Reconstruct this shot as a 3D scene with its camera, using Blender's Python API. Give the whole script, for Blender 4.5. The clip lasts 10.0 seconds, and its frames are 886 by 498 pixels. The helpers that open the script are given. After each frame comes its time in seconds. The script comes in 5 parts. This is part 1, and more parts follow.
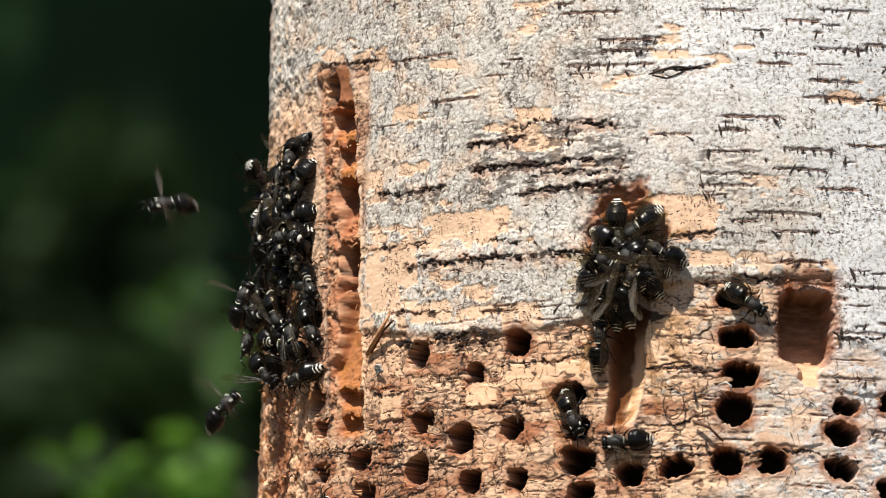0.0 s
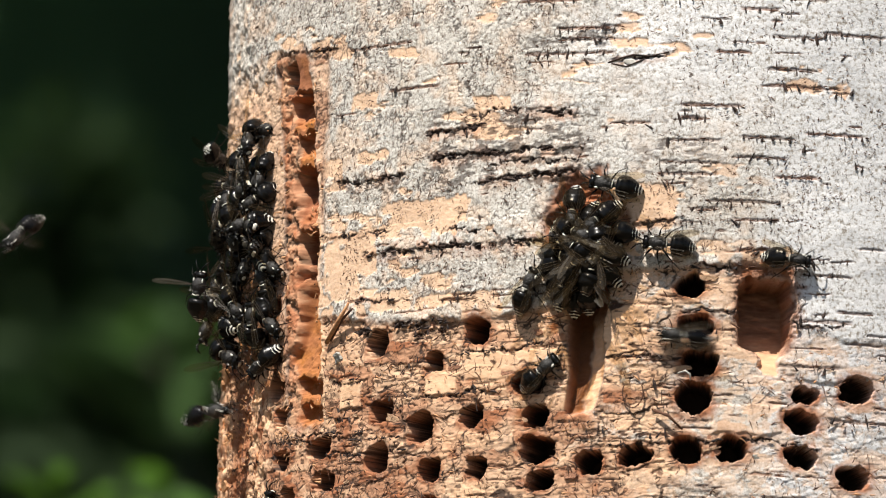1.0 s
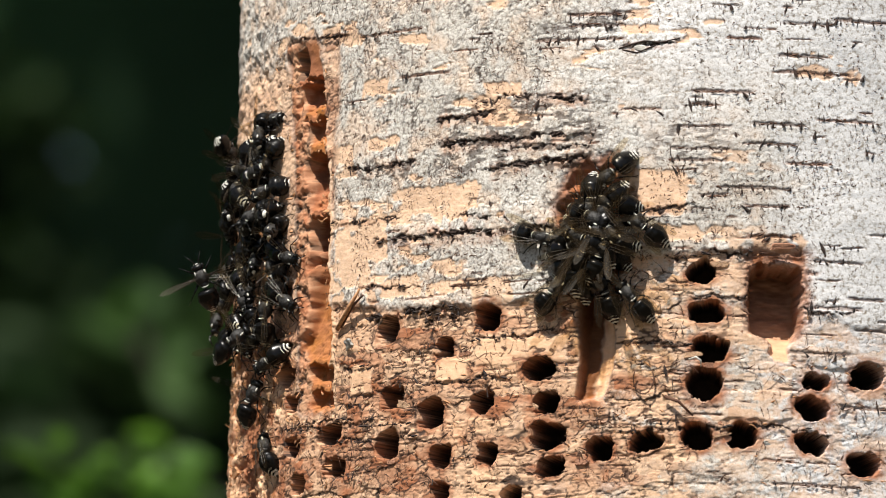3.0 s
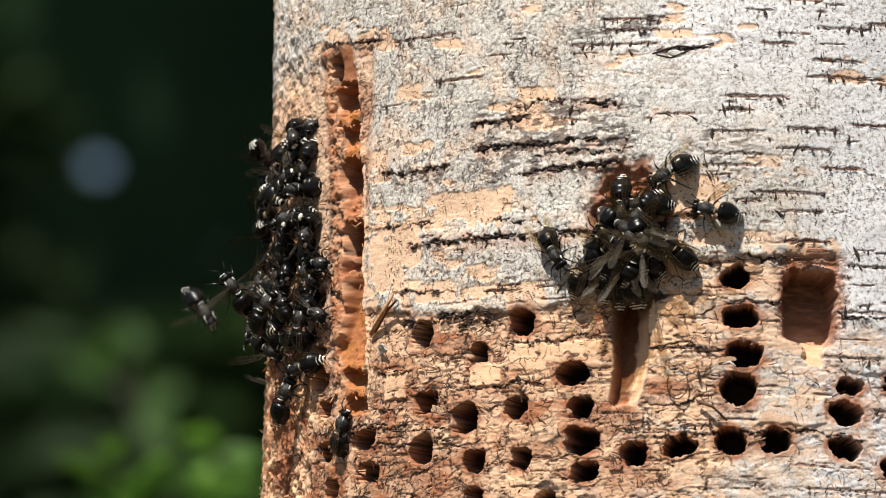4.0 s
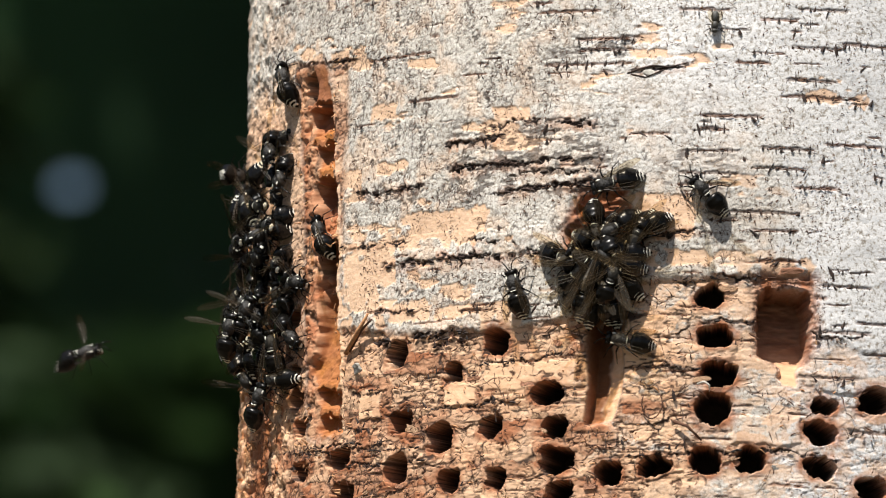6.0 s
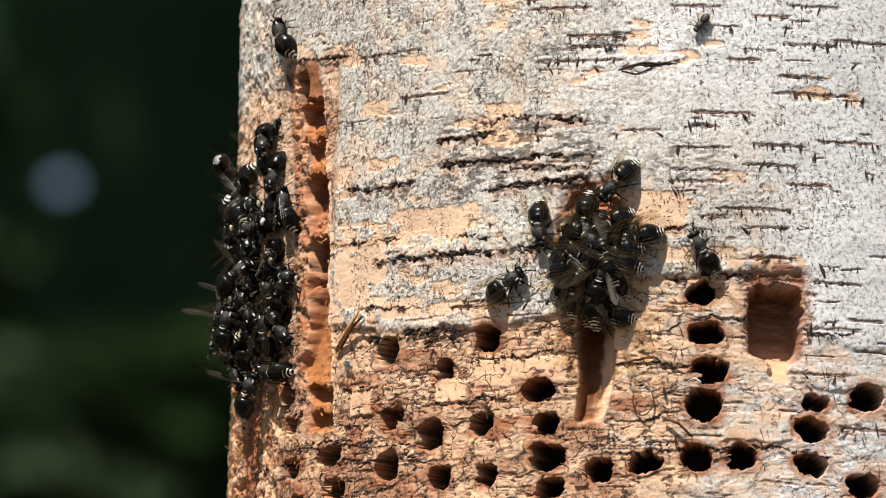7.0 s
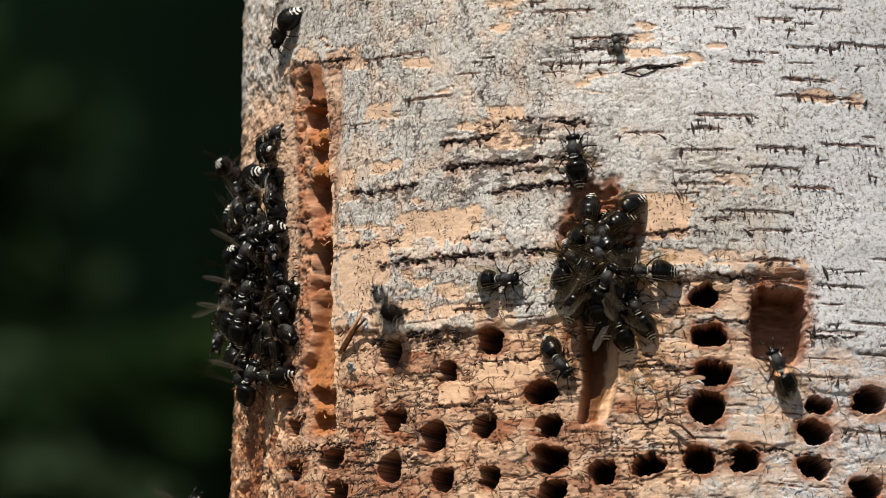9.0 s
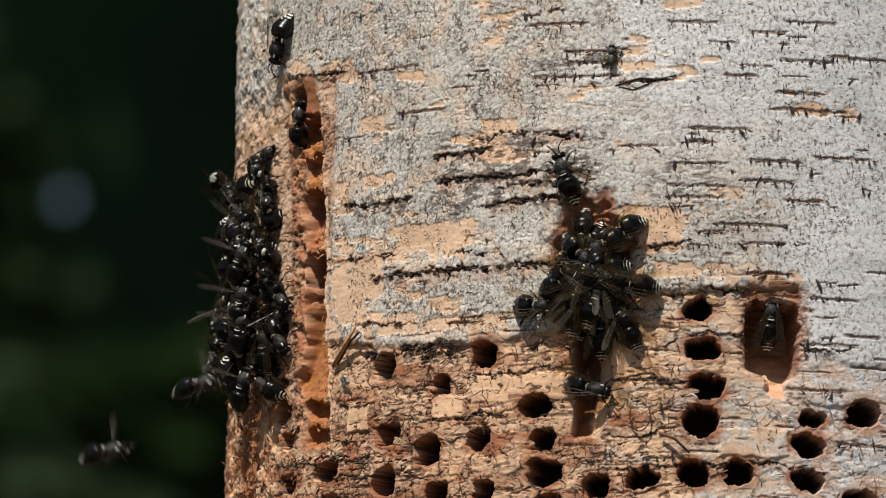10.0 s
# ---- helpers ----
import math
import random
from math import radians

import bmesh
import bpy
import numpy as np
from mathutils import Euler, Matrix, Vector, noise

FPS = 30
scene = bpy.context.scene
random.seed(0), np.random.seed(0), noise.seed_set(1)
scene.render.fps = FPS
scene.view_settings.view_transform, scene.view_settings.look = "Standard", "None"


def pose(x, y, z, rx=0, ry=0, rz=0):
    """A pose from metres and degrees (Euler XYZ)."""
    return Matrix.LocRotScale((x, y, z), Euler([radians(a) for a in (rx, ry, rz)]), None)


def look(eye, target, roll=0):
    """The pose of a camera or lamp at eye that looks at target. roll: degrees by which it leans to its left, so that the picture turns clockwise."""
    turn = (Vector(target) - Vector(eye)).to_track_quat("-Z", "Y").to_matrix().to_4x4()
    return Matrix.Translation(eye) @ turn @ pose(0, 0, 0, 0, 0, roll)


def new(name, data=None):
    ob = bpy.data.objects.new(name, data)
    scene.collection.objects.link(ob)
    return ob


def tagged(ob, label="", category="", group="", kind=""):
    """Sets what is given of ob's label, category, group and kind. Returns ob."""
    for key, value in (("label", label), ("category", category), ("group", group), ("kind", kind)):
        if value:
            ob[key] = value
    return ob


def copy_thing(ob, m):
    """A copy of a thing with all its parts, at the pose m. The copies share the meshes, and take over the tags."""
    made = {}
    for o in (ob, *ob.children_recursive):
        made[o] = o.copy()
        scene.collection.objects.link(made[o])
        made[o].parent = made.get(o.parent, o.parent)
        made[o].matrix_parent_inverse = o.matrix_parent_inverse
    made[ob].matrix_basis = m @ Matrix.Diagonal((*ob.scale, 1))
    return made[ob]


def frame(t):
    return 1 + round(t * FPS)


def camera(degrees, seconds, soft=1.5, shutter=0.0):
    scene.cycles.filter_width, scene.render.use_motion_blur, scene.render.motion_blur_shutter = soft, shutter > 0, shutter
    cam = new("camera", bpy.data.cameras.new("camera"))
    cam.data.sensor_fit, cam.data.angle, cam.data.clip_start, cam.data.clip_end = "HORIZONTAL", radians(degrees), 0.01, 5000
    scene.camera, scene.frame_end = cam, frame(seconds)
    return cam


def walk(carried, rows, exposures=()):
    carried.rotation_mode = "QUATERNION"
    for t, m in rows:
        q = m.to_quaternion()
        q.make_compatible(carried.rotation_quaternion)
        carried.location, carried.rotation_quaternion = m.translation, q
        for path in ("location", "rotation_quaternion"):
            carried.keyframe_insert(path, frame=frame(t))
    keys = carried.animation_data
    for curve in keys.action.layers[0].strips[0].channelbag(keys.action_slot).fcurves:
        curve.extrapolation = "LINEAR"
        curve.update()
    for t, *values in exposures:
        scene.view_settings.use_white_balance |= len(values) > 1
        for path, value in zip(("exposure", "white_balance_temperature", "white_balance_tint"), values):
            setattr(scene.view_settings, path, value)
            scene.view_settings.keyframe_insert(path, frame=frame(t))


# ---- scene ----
# camera: a long lens on a shaky mount, so the eye stays and only the aim wanders
EYE = (-0.0762, -3.38, 1.5)
ROWS = [
    (0, 9.8000, -1.700, -0.0000),
    (0.5, 9.7930, -1.688, -0.1128),
    (1, 9.7468, -1.679, -0.2068),
    (1.5, 9.7030, -1.675, -0.1802),
    (2, 9.6857, -1.681, -0.1921),
    (2.5, 9.6754, -1.673, -0.1945),
    (4, 9.6958, -1.681, 0.0228),
    (4.5, 9.7426, -1.692, 0.0586),
    (5, 9.7793, -1.688, 0.0183),
    (5.5, 9.7903, -1.690, 0.0090),
    (6, 9.7988, -1.692, -0.1101),
    (7.5, 9.7778, -1.684, -0.1566),
    (8, 9.7771, -1.685, -0.1332),
    (8.5, 9.7819, -1.688, -0.1649),
    (9, 9.7957, -1.688, -0.1395),
    (9.5, 9.8297, -1.690, -0.1312),
    (10, 9.8642, -1.694, -0.1729),
]
cam = camera(4.5, 10.0, soft=0.9, shutter=0.5)
cam.data.dof.use_dof = True
cam.data.dof.focus_distance = 3.322
cam.data.dof.aperture_fstop = 23.0
walk(cam, [(t, pose(*EYE, 90 + pitch, roll, yaw)) for t, pitch, roll, yaw in ROWS],
     [(0, 0.58), (6, 0.56), (7, 0.53), (7.5, 0.45), (8, 0.38), (8.5, 0.28), (9, 0.18), (9.5, 0.1), (10, 0.0)])

# ---- light ----
SUN_EL, SUN_AZ = radians(61), radians(-31)   # azimuth from the -y side, negative towards -x
to_sun = Vector((math.sin(SUN_AZ) * math.cos(SUN_EL), -math.cos(SUN_AZ) * math.cos(SUN_EL), math.sin(SUN_EL)))
world = bpy.data.worlds.new("sky")
scene.world = world
world.use_nodes = True
wn = world.node_tree.nodes
sky = wn.new("ShaderNodeTexSky")
sky.sky_type, sky.sun_disc = "NISHITA", False
sky.sun_elevation = SUN_EL
sky.sun_rotation = math.atan2(to_sun.x, to_sun.y)
wn["Background"].inputs["Strength"].default_value = 0.055
world.node_tree.links.new(sky.outputs[0], wn["Background"].inputs["Color"])
sun_data = bpy.data.lights.new("sun", "SUN")
sun_data.energy, sun_data.angle, sun_data.color = 5.0, radians(0.53), (1.0, 0.95, 0.87)
sun = new("sun", sun_data)
sun.matrix_world = look(to_sun * 40, (0, 0, 0))

# ---- materials ----
def material(name):
    m = bpy.data.materials.new(name)
    m.use_nodes = True
    nt = m.node_tree
    return m, nt, nt.nodes["Principled BSDF"]


def add(nt, kind, **values):
    n = nt.nodes.new(kind)
    for key, v in values.items():
        n.inputs[key.replace("_", " ")].default_value = v
    return n


def noise_tex(nt, scale, detail=4.0, rough=0.6, stretch=(1, 1, 1)):
    co, mp = nt.nodes.new("ShaderNodeTexCoord"), nt.nodes.new("ShaderNodeMapping")
    mp.inputs["Scale"].default_value = stretch
    n = add(nt, "ShaderNodeTexNoise", Scale=scale, Detail=detail, Roughness=rough)
    nt.links.new(co.outputs["Object"], mp.inputs["Vector"])
    nt.links.new(mp.outputs[0], n.inputs["Vector"])
    return n.outputs[0]


def ramp(nt, source, stops):
    n = nt.nodes.new("ShaderNodeValToRGB")
    el = n.color_ramp.elements
    while len(el) < len(stops):
        el.new(0.5)
    for e, (p, c) in zip(el, stops):
        e.position, e.color = p, (*c, 1.0)
    nt.links.new(source, n.inputs[0])
    return n.outputs[0]


def mix(nt, fac, a, b):
    n = nt.nodes.new("ShaderNodeMix")
    n.data_type = "RGBA"
    for socket, v in ((n.inputs[0], fac), (n.inputs[6], a), (n.inputs[7], b)):
        if isinstance(v, (int, float)):
            socket.default_value = v
        elif isinstance(v, tuple):
            socket.default_value = (*v, 1.0)
        else:
            nt.links.new(v, socket)
    return n.outputs[2]


def bump(nt, bsdf, height, distance, strength=1.0):
    n = add(nt, "ShaderNodeBump", Distance=distance, Strength=strength)
    nt.links.new(height, n.inputs["Height"])
    nt.links.new(n.outputs[0], bsdf.inputs["Normal"])


def plain(name, stops, rough, scale, metal=0.0, relief=0.0, stretch=(1, 1, 1)):
    m, nt, b = material(name)
    tex = noise_tex(nt, scale, stretch=stretch)
    nt.links.new(ramp(nt, tex, stops), b.inputs["Base Color"])
    b.inputs["Roughness"].default_value, b.inputs["Metallic"].default_value = rough, metal
    if relief:
        bump(nt, b, tex, relief)
    return m


def bark_material():
    m, nt, b = material("birch_bark")
    at = {}
    for key in ("peel", "raw", "dark", "grey", "amber"):
        n = nt.nodes.new("ShaderNodeAttribute")
        n.attribute_name = key
        at[key] = n.outputs["Fac"]
    fine = noise_tex(nt, 900, 5, 0.7)
    streak = noise_tex(nt, 300, 5, 0.65, (1, 1, 2.6))
    blotch = noise_tex(nt, 70, 4, 0.6)
    white = mix(nt, blotch, (0.53, 0.49, 0.43), (0.76, 0.73, 0.68))
    band = ramp(nt, noise_tex(nt, 48, 5, 0.65, (1, 1, 3.2)), [(0.36, (0.58, 0.58, 0.58)), (0.48, (0.92, 0.9, 0.88))])
    white = mix(nt, at["grey"], white, mix(nt, 0.5, band, mix(nt, streak, (0.56, 0.56, 0.57), (0.88, 0.88, 0.88))))
    speck = ramp(nt, fine, [(0.36, (0, 0, 0)), (0.5, (1, 1, 1))])
    white = mix(nt, speck, (0.3, 0.26, 0.21), white)
    worm = noise_tex(nt, 620, 2, 0.5)
    worm = ramp(nt, worm, [(0.465, (0, 0, 0)), (0.495, (1, 1, 1)), (0.505, (1, 1, 1)), (0.535, (0, 0, 0))])
    sparse = nt.nodes.new("ShaderNodeMath")
    sparse.operation = "MULTIPLY"
    nt.links.new(worm, sparse.inputs[0])
    nt.links.new(ramp(nt, at["grey"], [(0.0, (0.75, 0.75, 0.75)), (1.0, (0.3, 0.3, 0.3))]), sparse.inputs[1])
    white = mix(nt, sparse.outputs[0], white, (0.27, 0.22, 0.18))
    tan = mix(nt, streak, (0.68, 0.385, 0.21), (0.92, 0.635, 0.42))
    raw = mix(nt, streak, (0.22, 0.072, 0.034), (0.53, 0.225, 0.108))
    amber = mix(nt, streak, (0.26, 0.085, 0.016), (0.47, 0.185, 0.042))
    c = mix(nt, at["peel"], white, tan)
    c = mix(nt, at["raw"], c, raw)
    c = mix(nt, at["amber"], c, amber)
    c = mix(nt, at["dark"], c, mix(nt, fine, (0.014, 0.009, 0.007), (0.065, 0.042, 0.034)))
    nt.links.new(c, b.inputs["Base Color"])
    b.inputs["Roughness"].default_value = 0.85
    b.inputs["Specular IOR Level"].default_value = 0.25
    bump(nt, b, fine, 0.00028, 0.6)
    return m


BARK = bark_material()
FIBRE = plain("bark_fibre", [(0.3, (0.035, 0.014, 0.008)), (0.7, (0.14, 0.06, 0.03))], 0.8, 300)
CORK = plain("lenticel_cork", [(0.35, (0.012, 0.009, 0.008)), (0.65, (0.06, 0.034, 0.025))], 0.85, 420)
FLAKE_TAN = plain("flake_tan", [(0.3, (0.5, 0.28, 0.15)), (0.7, (0.76, 0.5, 0.32))], 0.85, 700, relief=0.0003)
FLAKE_PINK = plain("flake_pink", [(0.3, (0.36, 0.15, 0.08)), (0.7, (0.6, 0.32, 0.2))], 0.85, 700, relief=0.0003)
SPLINTER = plain("splinter_wood", [(0.3, (0.3, 0.12, 0.05)), (0.7, (0.62, 0.34, 0.16))], 0.8, 500, stretch=(1, 1, 5))
PLATE = plain("bark_plate", [(0.3, (0.3, 0.28, 0.25)), (0.6, (0.7, 0.67, 0.6))], 0.85, 600, relief=0.0004)
SOIL = plain("forest_floor", [(0.3, (0.03, 0.022, 0.012)), (0.6, (0.07, 0.055, 0.03))], 0.95, 6, relief=0.02)
TRUNK_FAR = plain("far_bark", [(0.3, (0.03, 0.026, 0.02)), (0.7, (0.12, 0.1, 0.08))], 0.9, 14, relief=0.01, stretch=(1, 1, 0.2))
FOREST = plain("far_forest", [(0.3, (0.013, 0.036, 0.012)), (0.7, (0.034, 0.088, 0.028))], 1.0, 1.2)


def leaf_material(name, low, high, rough=0.5):
    m, nt, b = material(name)
    info = nt.nodes.new("ShaderNodeNewGeometry")
    nt.links.new(mix(nt, info.outputs["Random Per Island"], low, high), b.inputs["Base Color"])
    b.inputs["Roughness"].default_value = rough
    thin = nt.nodes.new("ShaderNodeBsdfTranslucent")
    nt.links.new(mix(nt, info.outputs["Random Per Island"], low, high), thin.inputs["Color"])
    both = nt.nodes.new("ShaderNodeMixShader")
    both.inputs[0].default_value = 0.4
    nt.links.new(b.outputs[0], both.inputs[1])
    nt.links.new(thin.outputs[0], both.inputs[2])
    nt.links.new(both.outputs[0], nt.nodes["Material Output"].inputs["Surface"])
    return m


# one leaf in three tones: the wood's shade is partly in the colour
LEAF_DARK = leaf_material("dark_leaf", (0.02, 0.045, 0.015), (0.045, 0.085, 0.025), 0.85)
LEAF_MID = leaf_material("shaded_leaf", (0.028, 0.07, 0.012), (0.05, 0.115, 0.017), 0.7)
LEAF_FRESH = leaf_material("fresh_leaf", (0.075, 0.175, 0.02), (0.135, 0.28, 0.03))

# ---- helpers for meshes ----
MM = 0.001


def mesh_of(name, bm, mat, smooth=True):
    me = bpy.data.meshes.new(name)
    bm.to_mesh(me)
    bm.free()
    me.materials.append(mat)
    if smooth:
        me.shade_smooth()
    return me


def part(name, bm, mat, parent, label="", smooth=True):
    ob = new(name, mesh_of(name, bm, mat, smooth))
    ob.parent = parent
    return tagged(ob, label)


def mesh_part(name, me, parent, m=None, label=""):
    ob = new(name, me)
    ob.parent = parent
    if m is not None:
        ob.matrix_basis = m
    return tagged(ob, label)


def raw_mesh(name, verts, faces, mat, smooth=False):
    me = bpy.data.meshes.new(name)
    me.from_pydata([tuple(v) for v in verts], [], [tuple(f) for f in faces])
    me.materials.append(mat)
    if smooth:
        me.shade_smooth()
    return me


def tube(bm, points, radii, sides=8, cap=True):
    """A tapered tube along points."""
    rings = []
    for i, p in enumerate(points):
        a, b = Vector(points[max(i - 1, 0)]), Vector(points[min(i + 1, len(points) - 1)])
        d = (b - a).normalized()
        u = d.cross(Vector((0, 0, 1)) if abs(d.z) < 0.9 else Vector((1, 0, 0))).normalized()
        w = d.cross(u)
        rings.append([bm.verts.new(Vector(p) + radii[i] * (math.cos(k * math.tau / sides) * u + math.sin(k * math.tau / sides) * w)) for k in range(sides)])
    for r0, r1 in zip(rings, rings[1:]):
        for k in range(sides):
            bm.faces.new((r0[k], r0[(k + 1) % sides], r1[(k + 1) % sides], r1[k]))
    if cap:
        bm.faces.new(rings[0][::-1])
        bm.faces.new(rings[-1])


def ball(bm, centre, size, segs=14, rings=9, turn=None):
    m = Matrix.Translation(centre) @ (turn.to_4x4() if turn is not None else Matrix()) @ Matrix.Diagonal((*size, 1))
    bmesh.ops.create_uvsphere(bm, u_segments=segs, v_segments=rings, radius=1.0, matrix=m)


# ---- the bark: a relief in arc length s and height h, in millimetres ----
R, Z0 = 0.148, 2.082
HOLES_TOP = [
    (-109.6, -49, 4.5, 4.3), (-73.4, -47.9, 4.5, 3.8), (-88.3, -56.5, 3.6, 3.1), (-8.5, -35.4, 4.3, 3.4),
    (-6.5, -47.4, 5.3, 3.4), (-5.1, -58.3, 5.1, 3.8), (-6.8, -68.4, 5.2, 5.2), (26.2, -66.4, 4.2, 2.6),
    (25.2, -74.4, 4.9, 3.4), (41.4, -64.2, 4.8, 4.1), (41, -90, 5.2, 3.4), (24.9, -84.7, 4.5, 3.3),
]
HOLES_MID = [
    (-107.6, -68.9, 4, 3.4), (-92.5, -75, 4.7, 4.6), (-75, -72.9, 3.8, 3.4), (-109.1, -83.3, 4.5, 4.5),
    (-88.4, -88.2, 3.8, 3.8), (-72.7, -88.2, 3.4, 3.1), (-56.6, -64, 4.6, 3.3), (-54, -73.7, 4, 3.1),
    (-53.3, -83.5, 5.3, 4), (-52.4, -92.7, 4.5, 3.1), (-36.9, -87.3, 4.2, 3.8), (-23.3, -85.7, 4.6, 3.1),
    (-8.4, -84.1, 4.6, 3.8), (4.6, -83.5, 4.6, 3.8),
]
HOLES_LEFT = [
    (-159.2, -57.5, 4.4, 3.4), (-155.8, -66.4, 3.8, 3.1), (-154, -79.4, 4.8, 3.4), (-134.7, -78.1, 6.1, 3.4),
    (-131.5, -88.2, 5.9, 2.8), (-162, -33.3, 4.5, 3.4), (-160.6, -48.9, 3.3, 2.1), (-149.6, -91.2, 4.5, 3.1),
    (-88.3, -98.7, 3.6, 2.8), (-64.9, -100.6, 3.6, 2.4), (-155.0, 35.8, 3.6, 4.6),
]
TAN = [
    (-110.4, -77.3, -18.6, -6.7), (-77, -64, 17, 22), (-123.9, -111.9, 21.6, 26.8), (-110.2, -96, 35.4, 39.6),
    (-120.7, -106.7, 5.1, 9.3), (-86.2, -65.3, -44.2, -35.8), (-36.5, -13.2, -18.9, -5.5), (-133.5, -109.9, -29.6, -14.3),
    (-133.9, -113.8, -42.9, -36.1), (17.3, 37.6, 22.4, 26.3), (-173, -127.1, 40.5, 45.7), (5.3, 21.9, -30.5, -23.9),
    (-136, -116, -36, -26), (-113, -96, -40.5, -33.5), (-95, -66, -41, -36), (-127, -112, -21, -16), (-30, -8, -27, -22),
    (13.9, 30.6, 28.5, 30.1), (-136.2, -125.5, 1.9, 8.7), (-34.4, -21, 34.7, 37.2),
]
PALE = [
    (-77.8, -47.1, -62.3, -53.9), (-30.2, -19.4, -60.1, -56.8), (-125.4, -114.7, -67.8, -58.5), (-1.7, 19.7, -78.9, -69.8),
    (-91.4, -79.5, -66.3, -59.6), (-15.4, -8.8, -54.7, -49.7),
]
DIRT = [(-93, -38, -6, 17), (-22, 2, -6, 9), (-60, -30, 34, 42), (-128, -100, -5, 3), (-112, -80, -49, -43)]
CRACKS = [
    (-116.9, -22, -51.6, -22.2, 1.89), (-93, 11.3, -72.6, 13.5, 1.2), (-91.7, 4.7, -40.4, 5.1, 1.55), (-77.7, -3.9, -41.9, -1.2, 1.55),
    (-127.9, 0.3, -99.9, 0.2, 1.38), (-120.8, -44.8, -80.1, -44.7, 1.89), (-164.4, 43.3, -129.3, 42.1, 0.69), (-34.3, 30.9, -17.3, 32.2, 1.03),
    (-135.2, -14.8, -104.7, -16.3, 0.52), (-77.9, -54.8, -50.8, -51.8, 0.69), (-33.6, -56.4, -8.7, -57.3, 0.52), (-19.3, -31.4, 7.3, -28.8, 1.03),
    (-32.9, -82.7, 16.5, -80.5, 0.86), (16.5, -80.5, 31.6, -81.5, 0.69), (-163.7, -73.1, -137, -75.9, 0.69),
]
CRACKS_FINE = [
    (-151, -73.5, -111, -75.0, 0.75), (-132, -80.8, -96, -81.5, 0.8), (-190, -78, -152, -78.5, 0.6), (-96, -66.5, -66, -66.0, 0.6),
    (-119.3, -77.1, -94.9, -77.9, 0.69), (-12.4, -43, 22.2, -42.5, 0.52), (-129.7, -70.7, -117.2, -70.6, 0.52), (-78.3, 16.4, -59.9, 17.5, 0.86),
    (-59.9, 16.7, -42.4, 15.6, 1.2), (-70.3, 1.6, -42, 2.2, 0.86), (-27.9, -18.1, -11.4, -15.5, 1.03), (-118.7, -35.9, -96.4, -37, 0.52),
    (-85, -16, -66, -19.1, 0.52), (9.1, -45.7, 37.2, -45.9, 0.52), (-130.2, -59.2, -113, -59.2, 0.52), (-96, -47.1, -82, -46.4, 1.55),
]
LENTICELS = [
    (-19.7, -4.8, 49.4), (4.3, 15.1, 46.8), (13.6, 28.7, 38.8), (12.2, 27.2, 29.2),
    (10.7, 34.1, 24.3), (-12.3, 5, 17.8), (-17, -0.5, 7.5), (5.3, 21, 8.7),
    (3.8, 18.6, 2.8), (-18.4, -1.1, 0.8), (-19.2, -1.9, -2.6), (15.5, 28, -2.6),
    (-5, 17.3, -10.4), (3.4, 16.6, -15.7), (4.4, 18.5, -24.5), (-9.8, -1.6, -12.9),
]
LENTICELS_MORE = [
    (23.7, 38.9, -31.2), (24.3, 41.4, 10.7), (-50, -34.5, 40.8), (-49.9, -32.8, 37.5),
    (-60.4, -32.6, 33.3), (-124.7, -99.2, 40.1), (-33.8, -21.2, 12.4), (-107.5, -88.4, 26.1),
    (-2.8, 7.1, 33.9), (22.3, 39.2, -44.9), (-62.7, -43.3, 49.3), (15, 30.1, 50.3),
    (28.7, 47.7, 40.5), (-16.7, -1.9, -67.9), (14.3, 36.1, -58.2), (33.1, 52.2, -73.7),
    (13.6, 38.8, -97.2),
]


CHANCE = {}


def chance(seed):
    """A flat table of 256 x 256 chance values for a seed."""
    if seed not in CHANCE:
        CHANCE[seed] = np.random.RandomState(seed).rand(65536).astype(np.float32)
    return CHANCE[seed]


def lattice(ix, iy, seed):
    return chance(seed).take((iy.astype(np.int32) & 255) * 256 + (ix.astype(np.int32) & 255))


def value_noise(x, y, seed):
    ix, iy = np.floor(x), np.floor(y)
    fx, fy = (x - ix).astype(np.float32), (y - iy).astype(np.float32)
    fx, fy = fx * fx * (3 - 2 * fx), fy * fy * (3 - 2 * fy)
    i0, j0 = ix.astype(np.int32) & 255, (iy.astype(np.int32) & 255) * 256
    i1, j1 = (i0 + 1) & 255, (j0 + 256) & 65535
    table = chance(seed)
    a, b, c, d = table.take(j0 + i0), table.take(j0 + i1), table.take(j1 + i0), table.take(j1 + i1)
    low = a + (b - a) * fx
    return low + (c + (d - c) * fx - low) * fy


def fbm(x, y, size, seed, octaves=3, sx=1.0, sy=1.0):
    total, amp, norm = 0.0, 1.0, 0.0
    for o in range(octaves):
        k = 2.0 ** o / size
        total = total + amp * value_noise(x * k / sx + 31.7 * o, y * k / sy + 17.3 * o, seed + o)
        norm += amp
        amp *= 0.55
    return total / norm * 2 - 1


def step(a, b, v):
    t = np.clip((v - a) / (b - a), 0, 1)
    return t * t * (3 - 2 * t)


